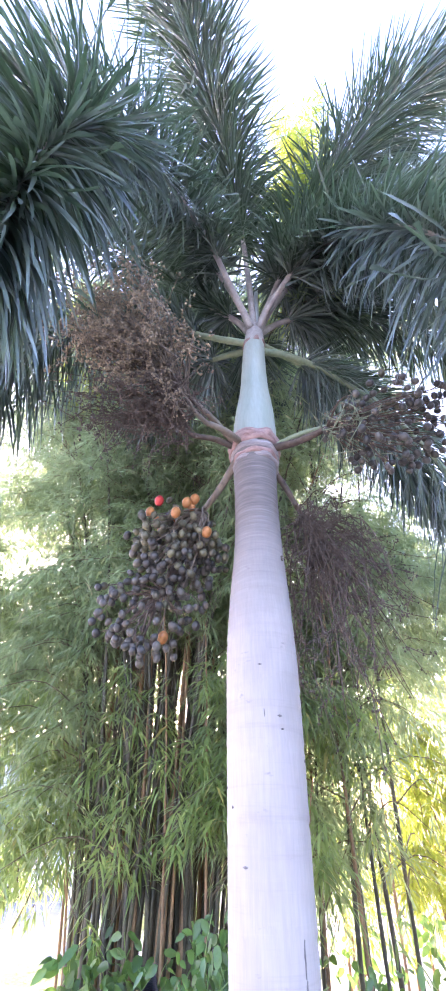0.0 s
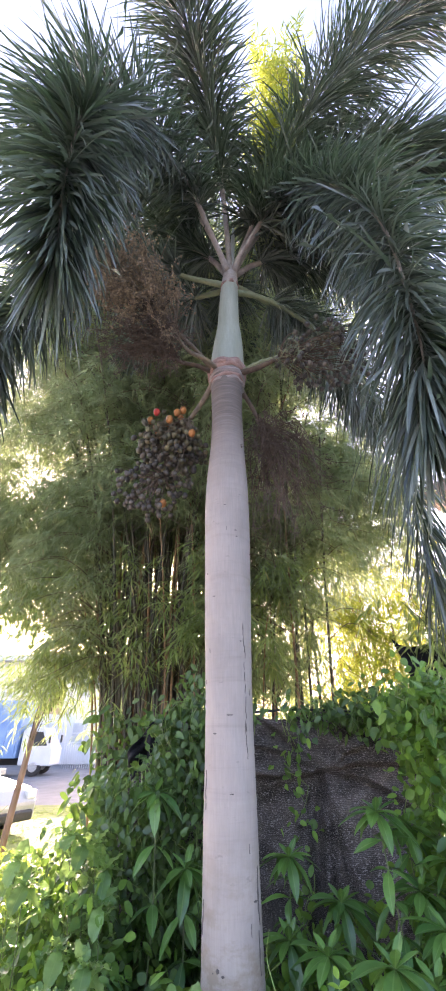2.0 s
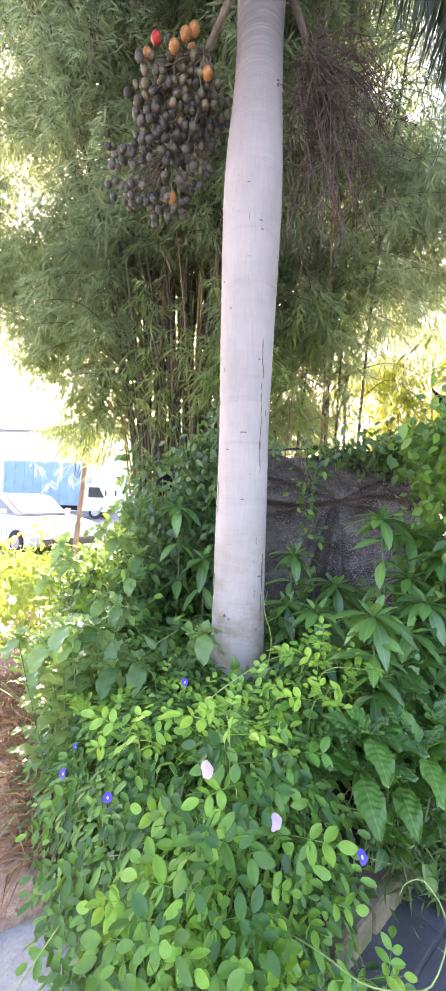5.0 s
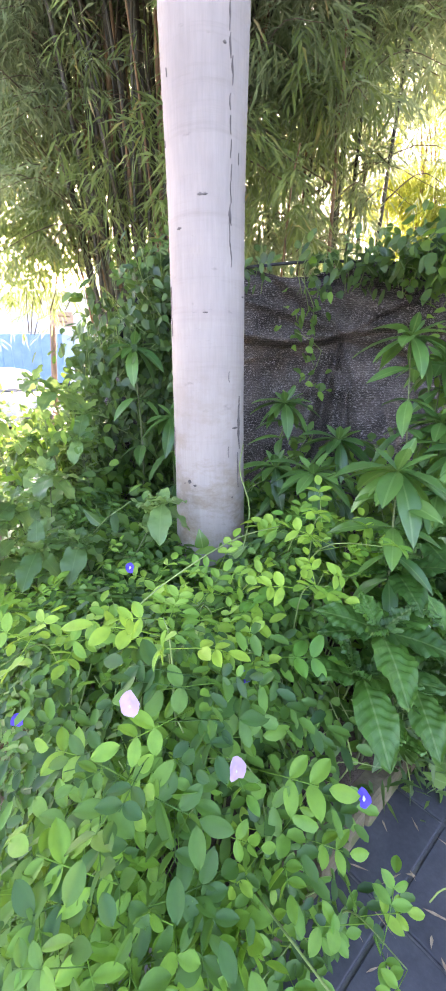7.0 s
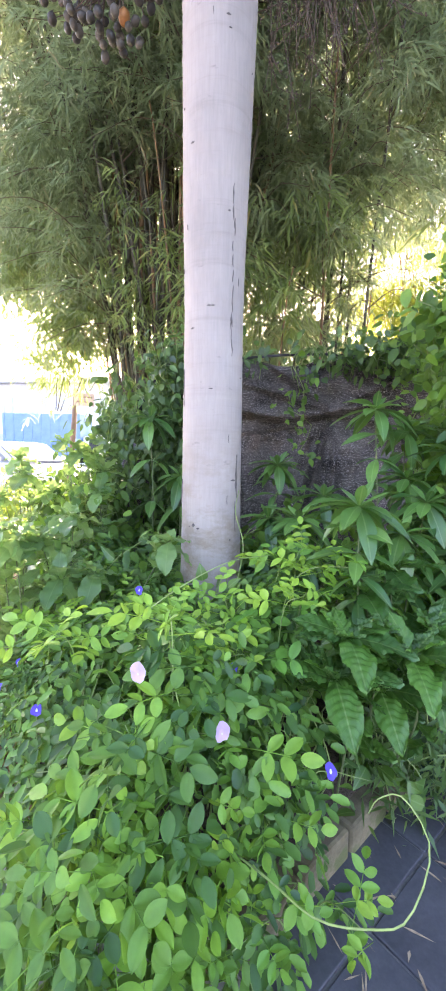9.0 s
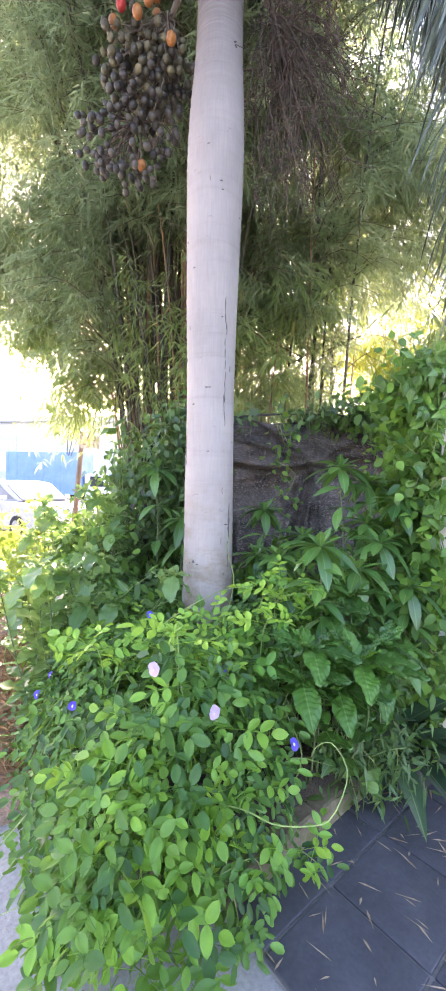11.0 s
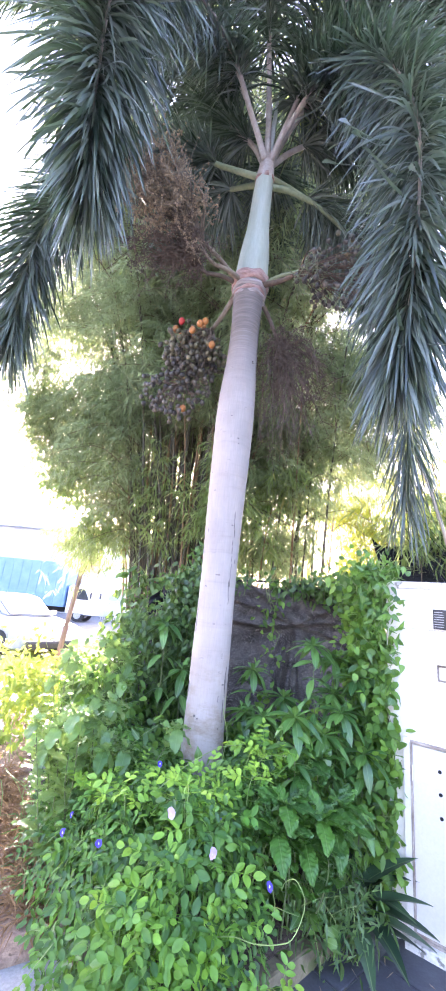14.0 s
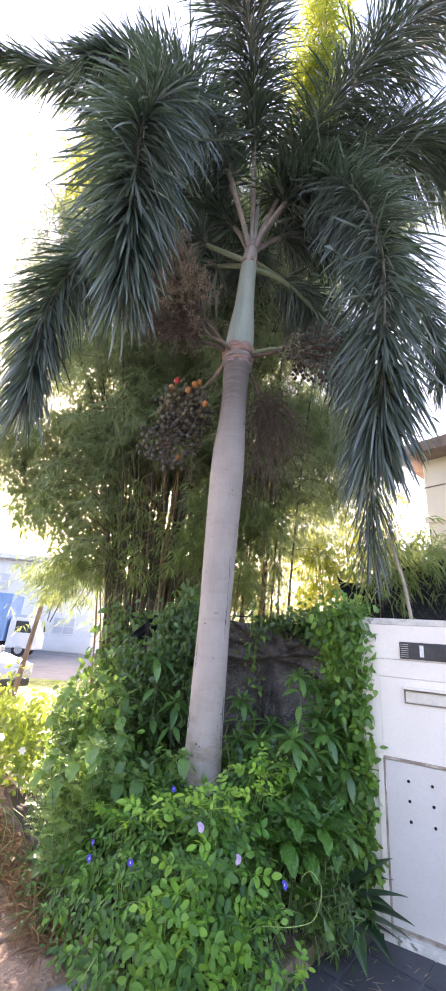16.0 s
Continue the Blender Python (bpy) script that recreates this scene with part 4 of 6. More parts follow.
def fruit_cluster(root, bend, centre, size, n, label, seed, scale=1.0, ripe=False, grey=0.3, stalk_mat="stalk"):
    g = np.random.default_rng(seed)
    ob = new("fruit_cluster")
    ob.parent = palm
    tagged(ob, label)
    root, bend, centre, size = (np.array(v, float) for v in (root, bend, centre, size))
    stem = Geo()
    stem.add(*tube(curve([root, (root + bend) / 2 + np.array((0, 0, -0.02)), bend], 10), np.linspace(0.024, 0.016, 10), 8))
    pts = []
    while len(pts) < n:
        d = unit(g.normal(size=3))
        p = centre + size * d * g.uniform(0.25, 1.0) ** 0.5 * (0.86 + 0.3 * noise.noise((d[0] * 2.5, d[1] * 2.5, d[2] * 4 + seed)))
        drop = (centre[2] - p[2]) / size[2]
        if drop > 0:
            p[:2] = centre[:2] + (p[:2] - centre[:2]) * (1 - 0.45 * drop)
            if g.random() < drop * 0.7:
                continue
        if all(np.linalg.norm(p - q) > 0.040 * scale for q in pts):
            pts.append(p)
    for i, p in enumerate(pts):
        if i % 3 == 0:
            stem.add(*tube(curve([bend, (bend + p) / 2 + g.normal(0, 0.03, 3), p], 7), np.linspace(0.006, 0.0025, 7), 4))
        low = (centre[2] + size[2] * 0.1 - p[2]) / size[2]
        kind = "grey" if g.random() < grey + low * 0.9 else "green"
        if ripe and low < -0.25 and g.random() < 0.10:
            kind = "orange"
        f = part("fruit", FRUITS[kind], None, ob)
        f.matrix_basis = pose(*p, *g.uniform(-50, 50, 2), 0) @ Matrix.Scale(scale * g.uniform(0.85, 1.1), 4)
    part("stalk", stem.data(), M[stalk_mat], ob)
    return ob


cl = fruit_cluster((0.03, 1.48, 3.86), (-0.17, 1.68, 3.66), (-0.30, 1.74, 3.42), (0.31, 0.24, 0.36), 285, "hanging cluster of olive-green palm fruits, some orange", 3, 0.80, ripe=True, grey=0.25)
fruit_cluster((-0.30, 1.74, 3.36), (-0.36, 1.74, 3.2), (-0.44, 1.72, 3.04), (0.34, 0.20, 0.30), 105, "sparse dark shrivelled fruits under the ripe cluster", 5, 0.74, grey=1.0, stalk_mat="dry_stalk")
for kind, p in (("red", (-0.406, 1.59, 3.67)), ("orange", (-0.335, 1.74, 2.96)), ("orange", (-0.24, 1.52, 3.60)), ("orange", (-0.20, 1.53, 3.63)), ("orange", (-0.29, 1.50, 3.52)), ("orange", (-0.45, 1.60, 3.60)), ("orange", (-0.13, 1.55, 3.43))):
    f = part("fruit", FRUITS[kind], None, cl, "ripe %s fruit" % kind)
    f.matrix_basis = pose(*p, 20, 10, 0)
part("hanging_stalk", tube(curve([(-0.31, 1.72, 3.25), (-0.34, 1.74, 3.08), (-0.335, 1.74, 2.97)], 6), 0.003, 4), M["stalk"], cl)
fruit_cluster((0.22, 1.46, 3.93), (0.50, 1.27, 3.88), (0.82, 1.20, 3.78), (0.42, 0.30, 0.30), 170, "cluster of small dark unripe palm fruits", 9, 0.66, grey=1.0, stalk_mat="dry_stalk")
panicle((0.02, 1.46, 3.97), (-0.20, 1.14, 3.98), (-0.58, 0.82, 4.22), (0.46, 0.36, 0.42), 110, 40, "stalk", "bud", "brown branching flower stalk with dense buds", 0.06, 21, 0.0066)
panicle((0.03, 1.47, 3.95), (-0.20, 1.32, 3.90), (-0.52, 1.10, 3.94), (0.46, 0.30, 0.22), 90, 30, "dry_stalk", "bud_dry", "dark dry flower stalk under the fresh one", 0.10, 25, 0.0055)
panicle((0.05, 1.40, 3.93), (-0.12, 1.20, 3.86), (-0.25, 0.95, 3.85), (0.12, 0.12, 0.1), 4, 10, "stalk", "bud", "broken brown stalk stub", 0.0, 22)
panicle((0.22, 1.52, 3.84), (0.36, 1.62, 3.62), (0.56, 1.70, 3.20), (0.40, 0.32, 0.68), 100, 30, "dry_stalk", "bud_dry", "dry brown hanging flower stalk", 0.25, 23, 0.005)
panicle((0.24, 1.47, 3.95), (0.50, 1.28, 3.90), (0.62, 1.2, 3.8), (0.2, 0.2, 0.15), 16, 12, "petiole_green", "bud", "green fruiting stalk", 0.15, 24, 0.004)

# ---- bamboo ----
def culm_path(x, y, h, lean):
    lx, ly = lean
    return curve([(x, y, 0), (x + lx * 0.1, y + ly * 0.1, h * 0.3), (x + lx * 0.35, y + ly * 0.35, h * 0.62), (x + lx * 0.72, y + ly * 0.72, h * 0.88), (x + lx, y + ly, h * 0.97)], 22)


def sprays(centres, count, spread, length, width, seed, hang=0.15):
    """Leaf fans: blades set alternately along a thin arching twig end, tips drooping."""
    g = np.random.default_rng(seed)
    m = len(centres)
    way = unit(g.normal(size=(m, 3)) * np.array((1, 1, 0.35)) + np.array((0, -0.15, -0.25)))
    side = unit(np.cross(way, np.array((0, 0, 1.0))) + g.normal(0, 0.25, (m, 3)))
    up = np.cross(side, way)
    C, T, S, U = (np.repeat(a, count, 0) for a in (centres, way, side, up))
    n = len(C)
    k = np.tile(np.arange(count), m)[:, None] / max(1, count - 1)
    sgn = np.where(np.tile(np.arange(count), m) % 2 == 0, 1.0, -1.0)[:, None]
    P = C + g.normal(0, spread * 0.12, (n, 3)) + T * (k * 0.17)
    P[:, 2] -= 0.05 * k[:, 0] ** 2
    D = unit(T * (0.45 + 0.65 * k) + S * sgn * (0.85 - 0.65 * k) + g.normal(0, 0.20, (n, 3)) + np.array((0, 0, -hang - 0.12)))
    N = unit(U + g.normal(0, 0.35, (n, 3)) + np.array((0, 0, 0.3)))
    L = length * g.uniform(0.7, 1.25, n)
    return leaves(P, D, N, L, width * g.uniform(0.75, 1.2, n), "lance", 0.2, 0.32)


def bamboo(name, label, bases, volumes, leaf, count, seed, length=0.155, width=0.018, culm_mat="culm", dense=2.7, branches=0, low=1.9, clear=()):
    ob = thing(name, label, "bamboo")
    g = np.random.default_rng(seed)
    twigs = Geo()
    cs = []
    for (x, y, h, lx, ly, r) in bases:
        P = culm_path(x, y, h, (lx, ly))
        rad = np.linspace(r, 0.004, len(P))
        rad[::3] *= 1.16
        part("culm", tube(P, rad, 7), M["culm_brown" if g.random() < 0.2 else culm_mat], ob)
        # side branches, arching out and down, with sprays along them
        for _ in range(branches):
            u = g.uniform(0.15, 1.0)
            q = np.array([np.interp(u, np.linspace(0, 1, len(P)), P[:, k]) for k in range(3)])
            if q[2] < low or (q[2] < 3.5 and -1.2 < q[0] < 0.1 and g.random() < 0.9):
                continue
            out = unit(np.array((g.normal(0, 1), g.normal(-0.35, 0.8), 0.15)))
            ln = g.uniform(0.35, 1.1)
            B = curve([q, q + out * ln * 0.5 + np.array((0, 0, 0.12)), q + out * ln + np.array((0, 0, -0.18 * ln))], 8)
            twigs.add(*tube(B, np.linspace(0.007, 0.002, 8), 3))
            cs.append(np.repeat(B[2:], 2, 0) + g.normal(0, 0.05, (12, 3)))
    for (c, s, n) in volumes:
        n = int(n * dense)
        big = np.array(c) + np.array(s) * unit(g.normal(size=(max(4, n // 9), 3))) * g.random((max(4, n // 9), 1)) ** 0.4
        big = np.array([b for b in big if noise.noise(Vector(b) * 2.1) > -0.16]) if n > 300 else big
        k = np.repeat(big, 9, 0)
        cs.append(k + g.normal(0, 0.13, k.shape))
        for b in big[::7]:
            root = np.array((c[0] * 0.6 + b[0] * 0.4, c[1] * 0.6 + b[1] * 0.4, b[2] - 0.5))
            twigs.add(*tube(curve([root, (root + b) / 2 + g.normal(0, 0.06, 3), b], 5), np.linspace(0.006, 0.002, 5), 3))
    cs = np.concatenate(cs)
    for x0, x1, top, back in clear:
        inside = (cs[:, 0] > x0) & (cs[:, 0] < x1) & (cs[:, 2] < top) & (cs[:, 1] < back)
        cs = cs[~inside | (g.random(len(cs)) < 0.10)]
    V, F = sprays(cs, count, 0.05, length, width, seed)
    tagged(part("foliage", mesh_from("foliage", V, F, M[leaf]), None, ob), kind="stuff")
    tagged(part("twig_mass", twigs.data(), M["twig"], ob), kind="stuff")
    return ob


g0 = np.random.default_rng(4)
main = []
for i in range(110):
    a, r = g0.uniform(0, 6.28), g0.random() ** 0.5
    x, y = -0.60 + 0.50 * r * math.cos(a), 3.95 + 0.32 * r * math.sin(a)
    main.append((x, y, g0.uniform(6.0, 9.5), 3.0 * (x + 0.6) + g0.normal(-0.2, 1.0), g0.normal(-0.3, 0.8), g0.uniform(0.011, 0.027)))
for i in range(10):
    x = g0.uniform(0.2, 1.2)
    main.append((x, g0.uniform(3.6, 4.4), g0.uniform(4.5, 8), 0.6 * x + g0.normal(0, 0.5), g0.normal(-0.2, 0.5), g0.uniform(0.012, 0.022)))
bamboo("bamboo_clump", "tall dense green bamboo clump with thin brown culms", main, [
    ((-1.75, 4.3, 3.9), (1.1, 0.7, 1.3), 430),
    ((-2.5, 4.5, 5.0), (1.4, 0.8, 1.5), 760),
    ((-3.6, 4.6, 5.1), (1.1, 0.8, 1.6), 620),
    ((-2.6, 4.6, 6.9), (1.5, 0.8, 1.5), 900),
    ((-0.9, 4.7, 7.2), (1.3, 0.8, 1.4), 520),
    ((-1.4, 4.6, 3.2), (0.9, 0.5, 0.9), 150),
    ((-0.7, 4.9, 4.8), (1.2, 0.5, 1.8), 560),
    ((-0.65, 5.1, 2.6), (1.0, 0.4, 1.6), 1150),
    ((0.8, 4.2, 4.2), (1.1, 0.7, 1.8), 620),
    ((2.0, 4.5, 4.7), (0.9, 0.6, 1.2), 380),
    ((1.0, 4.3, 3.1), (0.7, 0.5, 0.7), 50),
    ((0.2, 4.0, 6.6), (1.9, 1.1, 1.6), 760),
    ((0.4, 3.9, 2.6), (0.7, 0.5, 0.6), 100),
    ((0.3, 3.6, 8.4), (1.7, 1.2, 1.1), 260),
    ((-0.25, 3.4, 2.8), (0.35, 0.25, 0.7), 80),
    ((-0.95, 3.6, 2.5), (0.3, 0.3, 0.8), 60),
    ((1.4, 4.0, 4.3), (0.9, 0.6, 1.0), 380),
    ((2.0, 4.2, 4.8), (0.9, 0.5, 1.1), 480),
    ((0.55, 4.5, 3.7), (0.8, 0.4, 0.8), 360),
    ((2.2, 4.6, 3.8), (0.8, 0.5, 0.7), 120),
    ((-2.7, 4.5, 3.9), (1.1, 0.5, 0.7), 280),
    ((-2.3, 5.4, 4.4), (1.3, 0.3, 1.5), 420),
    ((-2.9, 5.0, 4.0), (0.9, 0.5, 0.9), 420),
    ((0.5, 4.7, 2.3), (0.6, 0.3, 0.75), 330),
], "bamboo_leaf", 8, 31, length=0.125, width=0.0155, branches=24, dense=3.4, clear=((-1.2, -0.25, 3.7, 4.35), (1.12, 3.0, 2.75, 6.0)))
gold = [(g0.uniform(1.0, 4.2), g0.uniform(6.2, 7.6), g0.uniform(3.5, 6), g0.normal(0, 0.6), g0.normal(-0.2, 0.4), 0.02) for _ in range(26)]
bamboo("sunlit_bamboo", "sunlit yellow-green bamboo behind the fence", gold, [
    ((2.0, 6.8, 2.8), (1.3, 0.7, 1.2), 360), ((3.6, 7.0, 3.2), (1.5, 0.7, 1.5), 420), ((2.4, 6.6, 1.8), (1.8, 0.6, 0.5), 160)], "bamboo_sunlit", 10, 37, culm_mat="culm_brown", dense=3.4, branches=5)
bamboo("bamboo_shoot", "tall sunlit bamboo tip arching over the palm crown", [(0.9, 4.3, 9.5, -0.07, -3.4, 0.022)], [
    ((0.84, 0.98, 8.95), (0.14, 0.22, 0.30), 26), ((0.88, 1.5, 8.6), (0.24, 0.4, 0.45), 70), ((0.9, 2.3, 7.9), (0.34, 0.5, 0.7), 110)], "bamboo_sunlit", 8, 39, dense=4)
bamboo("bamboo_shoot", "tall sunlit bamboo tip behind the hanging fronds", [(-1.2, 4.4, 10.0, -1.25, -1.2, 0.022)], [
    ((-2.4, 3.2, 8.8), (0.4, 0.3, 1.0), 70), ((-2.2, 3.5, 7.4), (0.45, 0.35, 0.8), 70)], "bamboo_sunlit", 10, 43, dense=4)
bamboo("bamboo_skirt", "sunlit yellow-green lower branches of bamboo over the street side", [(-1.25, 4.3, 4.6, -0.9, -0.1, 0.013), (-1.05, 4.4, 4.8, -1.4, 0.0, 0.014), (-1.1, 4.1, 3.6, -0.8, -0.2, 0.012)], [
    ((-1.75, 4.15, 2.45), (0.6, 0.4, 0.5), 190), ((-2.3, 4.3, 2.9), (0.65, 0.4, 0.4), 170), ((-1.8, 4.5, 3.2), (0.8, 0.4, 0.5), 170), ((-2.0, 4.1, 2.05), (0.35, 0.3, 0.3), 50)], "bamboo_young_sunlit", 8, 45, length=0.125, width=0.0155, culm_mat="culm_brown", dense=2.9, branches=6)
bamboo("young_bamboo", "young yellow-green bamboo stems with loose leaf sprays", [(-0.18, 3.35, 3.9, -0.1, -0.2, 0.012), (-0.42, 3.45, 4.2, -0.3, -0.2, 0.012), (0.35, 3.3, 2.6, 0.15, -0.15, 0.01)], [
    ((-0.12, 3.2, 2.7), (0.28, 0.2, 0.75), 34), ((-0.75, 3.4, 2.6), (0.35, 0.25, 0.7), 26), ((0.42, 3.1, 2.1), (0.22, 0.2, 0.3), 14), ((0.75, 3.3, 2.9), (0.3, 0.2, 0.6), 22), ((-1.6, 3.9, 2.2), (0.45, 0.3, 0.25), 30), ((1.85, 2.50, 2.35), (0.30, 0.10, 0.26), 40), ((2.6, 2.6, 2.5), (0.4, 0.12, 0.3), 40)], "bamboo_young_sunlit", 8, 41, length=0.15, width=0.019, culm_mat="culm_brown", dense=3, branches=4)
# ---- planting in the bed ----
def bed_height(x, y):
    d1 = -0.707 * (x - 0.44) + 0.707 * (y - 0.77)
    d2 = 0.83 * (x + 0.21) + 0.56 * (y - 0.70)
    d = np.minimum(d1 + 0.12, d2 + 0.10)
    lump = 1.0 - 0.24 * np.exp(-((x - 0.05) ** 2 + (y - 1.32) ** 2) / 0.10) + 0.14 * np.sin(9.0 * x + 3.1 * y + 1.0) * np.sin(8.0 * y - 4.0 * x)
    return lump * np.where(d > 0, 0.08 + 0.58 * (1 - np.exp(-np.maximum(d, 0) / 0.13)), 0.0), d


def pinnate(g, scale=1.0):
    """A leaf of five oval leaflets on a thin stalk, as base points and directions in its own frame (x along the stalk, z up)."""
    pos, dr = [], []
    for u in (0.35, 0.72):
        for s in (-1, 1):
            pos.append((u * 0.085, 0, 0))
            dr.append((0.45, s * 1.0, 0.1))
    pos.append((0.09, 0, 0))
    dr.append((1, 0, -0.1))
    return np.array(pos) * scale, np.array(dr, float)


def frames(D, N):
    D = unit(D)
    N = unit(N - (N * D).sum(1, keepdims=True) * D)
    return D, np.cross(N, D), N


def pea_points(g, n):
    out = []
    while len(out) < n:
        x, y = g.uniform(-0.85, 0.75), g.uniform(0.25, 1.75)
        h, d = bed_height(x, y)
        if d <= 0.0 or (x - 0.105) ** 2 + (y - 1.46) ** 2 < 0.02:
            continue
        if x > 0.40 and y > 0.70:
            continue
        if x < -0.35 and y > 1.2 and g.random() < 0.6:
            continue
        k = g.random()
        z = h * (1.03 - 0.5 * k * k) + g.normal(0, 0.02)
        e = 0.02
        gx = (bed_height(x + e, y)[0] - bed_height(x - e, y)[0]) / (2 * e)
        gy = (bed_height(x, y + e)[0] - bed_height(x, y - e)[0]) / (2 * e)
        nrm = np.array((-gx, -gy, 1.0))
        out.append(((x, y, max(z, 0.03)), nrm / np.linalg.norm(nrm)))
    return out


def blade(length, width, ribs, sag, cup, nx=12, ny=6, wave=0.0, tip=1.0, peak=0.85, full=0.8, veins=7):
    """A leaf blade along x with midrib, side ribs and a curved spine."""
    V, F = [], []
    for i in range(nx + 1):
        u = i / nx
        w = width * 0.5 * max(0.02, math.sin(math.pi * u ** peak) ** full) * (1 - 0.25 * u * tip)
        for j in range(-ny // 2, ny // 2 + 1):
            v = 2 * j / ny
            z = -sag * length * u * u + cup * w * abs(v)
            z += 0.0035 * ribs * math.sin(2 * math.pi * (u * veins - abs(v) * (1.2 if veins < 8 else 1.6))) * min(1, abs(v) * 2.5) * (1 - abs(v) * 0.4)
            z += wave * math.sin(u * 17 + j) * abs(v) * 0.01
            if j == 0:
                z -= 0.0025
            V.append((length * u, w * v, z))
    m = ny + 1
    for i in range(nx):
        for j in range(ny):
            a = i * m + j
            F.append([a, a + 1, a + m + 1, a + m])
    return np.array(V), F


pea = thing("butterfly_pea", "dense butterfly pea creeper with oval green leaflets and violet flowers", "creeper")
g1 = np.random.default_rng(12)
pts = pea_points(g1, 3100)
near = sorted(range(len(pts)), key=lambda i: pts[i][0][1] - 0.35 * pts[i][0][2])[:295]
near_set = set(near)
# a few leaf meshes shared by the single leaves
single, young = [], []
for k in range(6):
    gk = np.random.default_rng(100 + k)
    lp, ld = pinnate(gk)
    ld = ld + gk.normal(0, 0.12, ld.shape)
    geo = Geo().add(*tube([(-0.05, 0, -0.01), (0.02, 0, 0), (0.075, 0, 0)], 0.0012, 3))
    for q, d in zip(lp, ld):
        bv, bf = blade(gk.uniform(0.038, 0.056), gk.uniform(0.022, 0.029), 0.0, 0.15 + 0.2 * gk.random(), gk.uniform(0.03, 0.24), 9, 4, 0, 0.0, 1.0, 0.66)
        rot = Euler((gk.normal(0, 0.35), -0.1 + gk.normal(0, 0.25), math.atan2(d[1], d[0]))).to_matrix()
        geo.add(bv @ np.array(rot).T + q, bf)
    single.append(mesh_from("leaf", *geo.data(), M["pea_leaf_single"]))
    young.append(mesh_from("leaf", *geo.data(), M["pea_shoot"]))
BP, BD, BN, BL, BW = [], [], [], [], []
for i, (p, nrm) in enumerate(pts):
    az = g1.uniform(0, 6.283)
    D = np.array((math.cos(az), math.sin(az), -0.15)) + nrm * 0.1
    N = nrm + g1.normal(0, 0.34, 3) + np.array((0, -0.3, 0.25))
    D, S, N = (a[0] for a in frames(D[None], N[None]))
    sc = g1.uniform(0.62, 1.12)
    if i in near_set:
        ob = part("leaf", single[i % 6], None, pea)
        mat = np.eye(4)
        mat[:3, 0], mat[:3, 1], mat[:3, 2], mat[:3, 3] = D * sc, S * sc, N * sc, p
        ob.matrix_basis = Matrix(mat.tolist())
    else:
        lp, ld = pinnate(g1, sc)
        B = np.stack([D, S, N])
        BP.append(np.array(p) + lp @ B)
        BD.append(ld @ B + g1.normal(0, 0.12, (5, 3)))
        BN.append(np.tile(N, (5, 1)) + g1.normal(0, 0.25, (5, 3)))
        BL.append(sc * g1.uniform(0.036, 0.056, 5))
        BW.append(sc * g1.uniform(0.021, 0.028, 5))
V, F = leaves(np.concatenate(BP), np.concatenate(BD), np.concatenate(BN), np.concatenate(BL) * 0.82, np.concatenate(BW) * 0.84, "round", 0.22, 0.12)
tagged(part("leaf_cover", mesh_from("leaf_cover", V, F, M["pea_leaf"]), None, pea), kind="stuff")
stems = Geo()
for i in range(150):
    x, y = g1.uniform(-0.5, 0.55), g1.uniform(0.35, 1.3)
    h, d = bed_height(x, y)
    if d < 0.03:
        continue
    tx, ty = x + g1.normal(0, 0.10), y + g1.normal(0, 0.10)
    h2, d2 = bed_height(tx, ty)
    stems.add(*tube(curve([(x * 0.8, y * 0.9 + 0.1, 0.05), (x, y, float(h) * 0.7), (tx, ty, float(h2) + g1.uniform(-0.05, 0.05))], 8), np.linspace(0.003, 0.0013, 8), 4))
tagged(part("stem_tangle", stems.data(), M["vine_stem"], pea), kind="stuff")


def tendril(ctrl, r=0.0022):
    return part("tendril", tube(curve(ctrl, 26), np.linspace(r, r * 0.5, 26), 5), M["vine_stem"], pea)


tendril([(0.28, 0.52, 0.36), (0.34, 0.42, 0.43), (0.40, 0.345, 0.467), (0.47, 0.325, 0.487), (0.515, 0.325, 0.51), (0.552, 0.362, 0.575), (0.527, 0.403, 0.612), (0.495, 0.41, 0.60), (0.482, 0.41, 0.575)], 0.0019)
tendril([(-0.02, 0.80, 0.66), (0.08, 0.85, 0.74), (0.22, 0.95, 0.80), (0.34, 1.05, 0.80)])
tendril([(0.22, 1.15, 0.62), (0.25, 1.20, 0.78), (0.22, 1.22, 0.90), (0.23, 1.20, 0.98)])
tendril([(-0.30, 0.60, 0.22), (-0.36, 0.50, 0.16), (-0.42, 0.46, 0.10), (-0.47, 0.45, 0.05)])


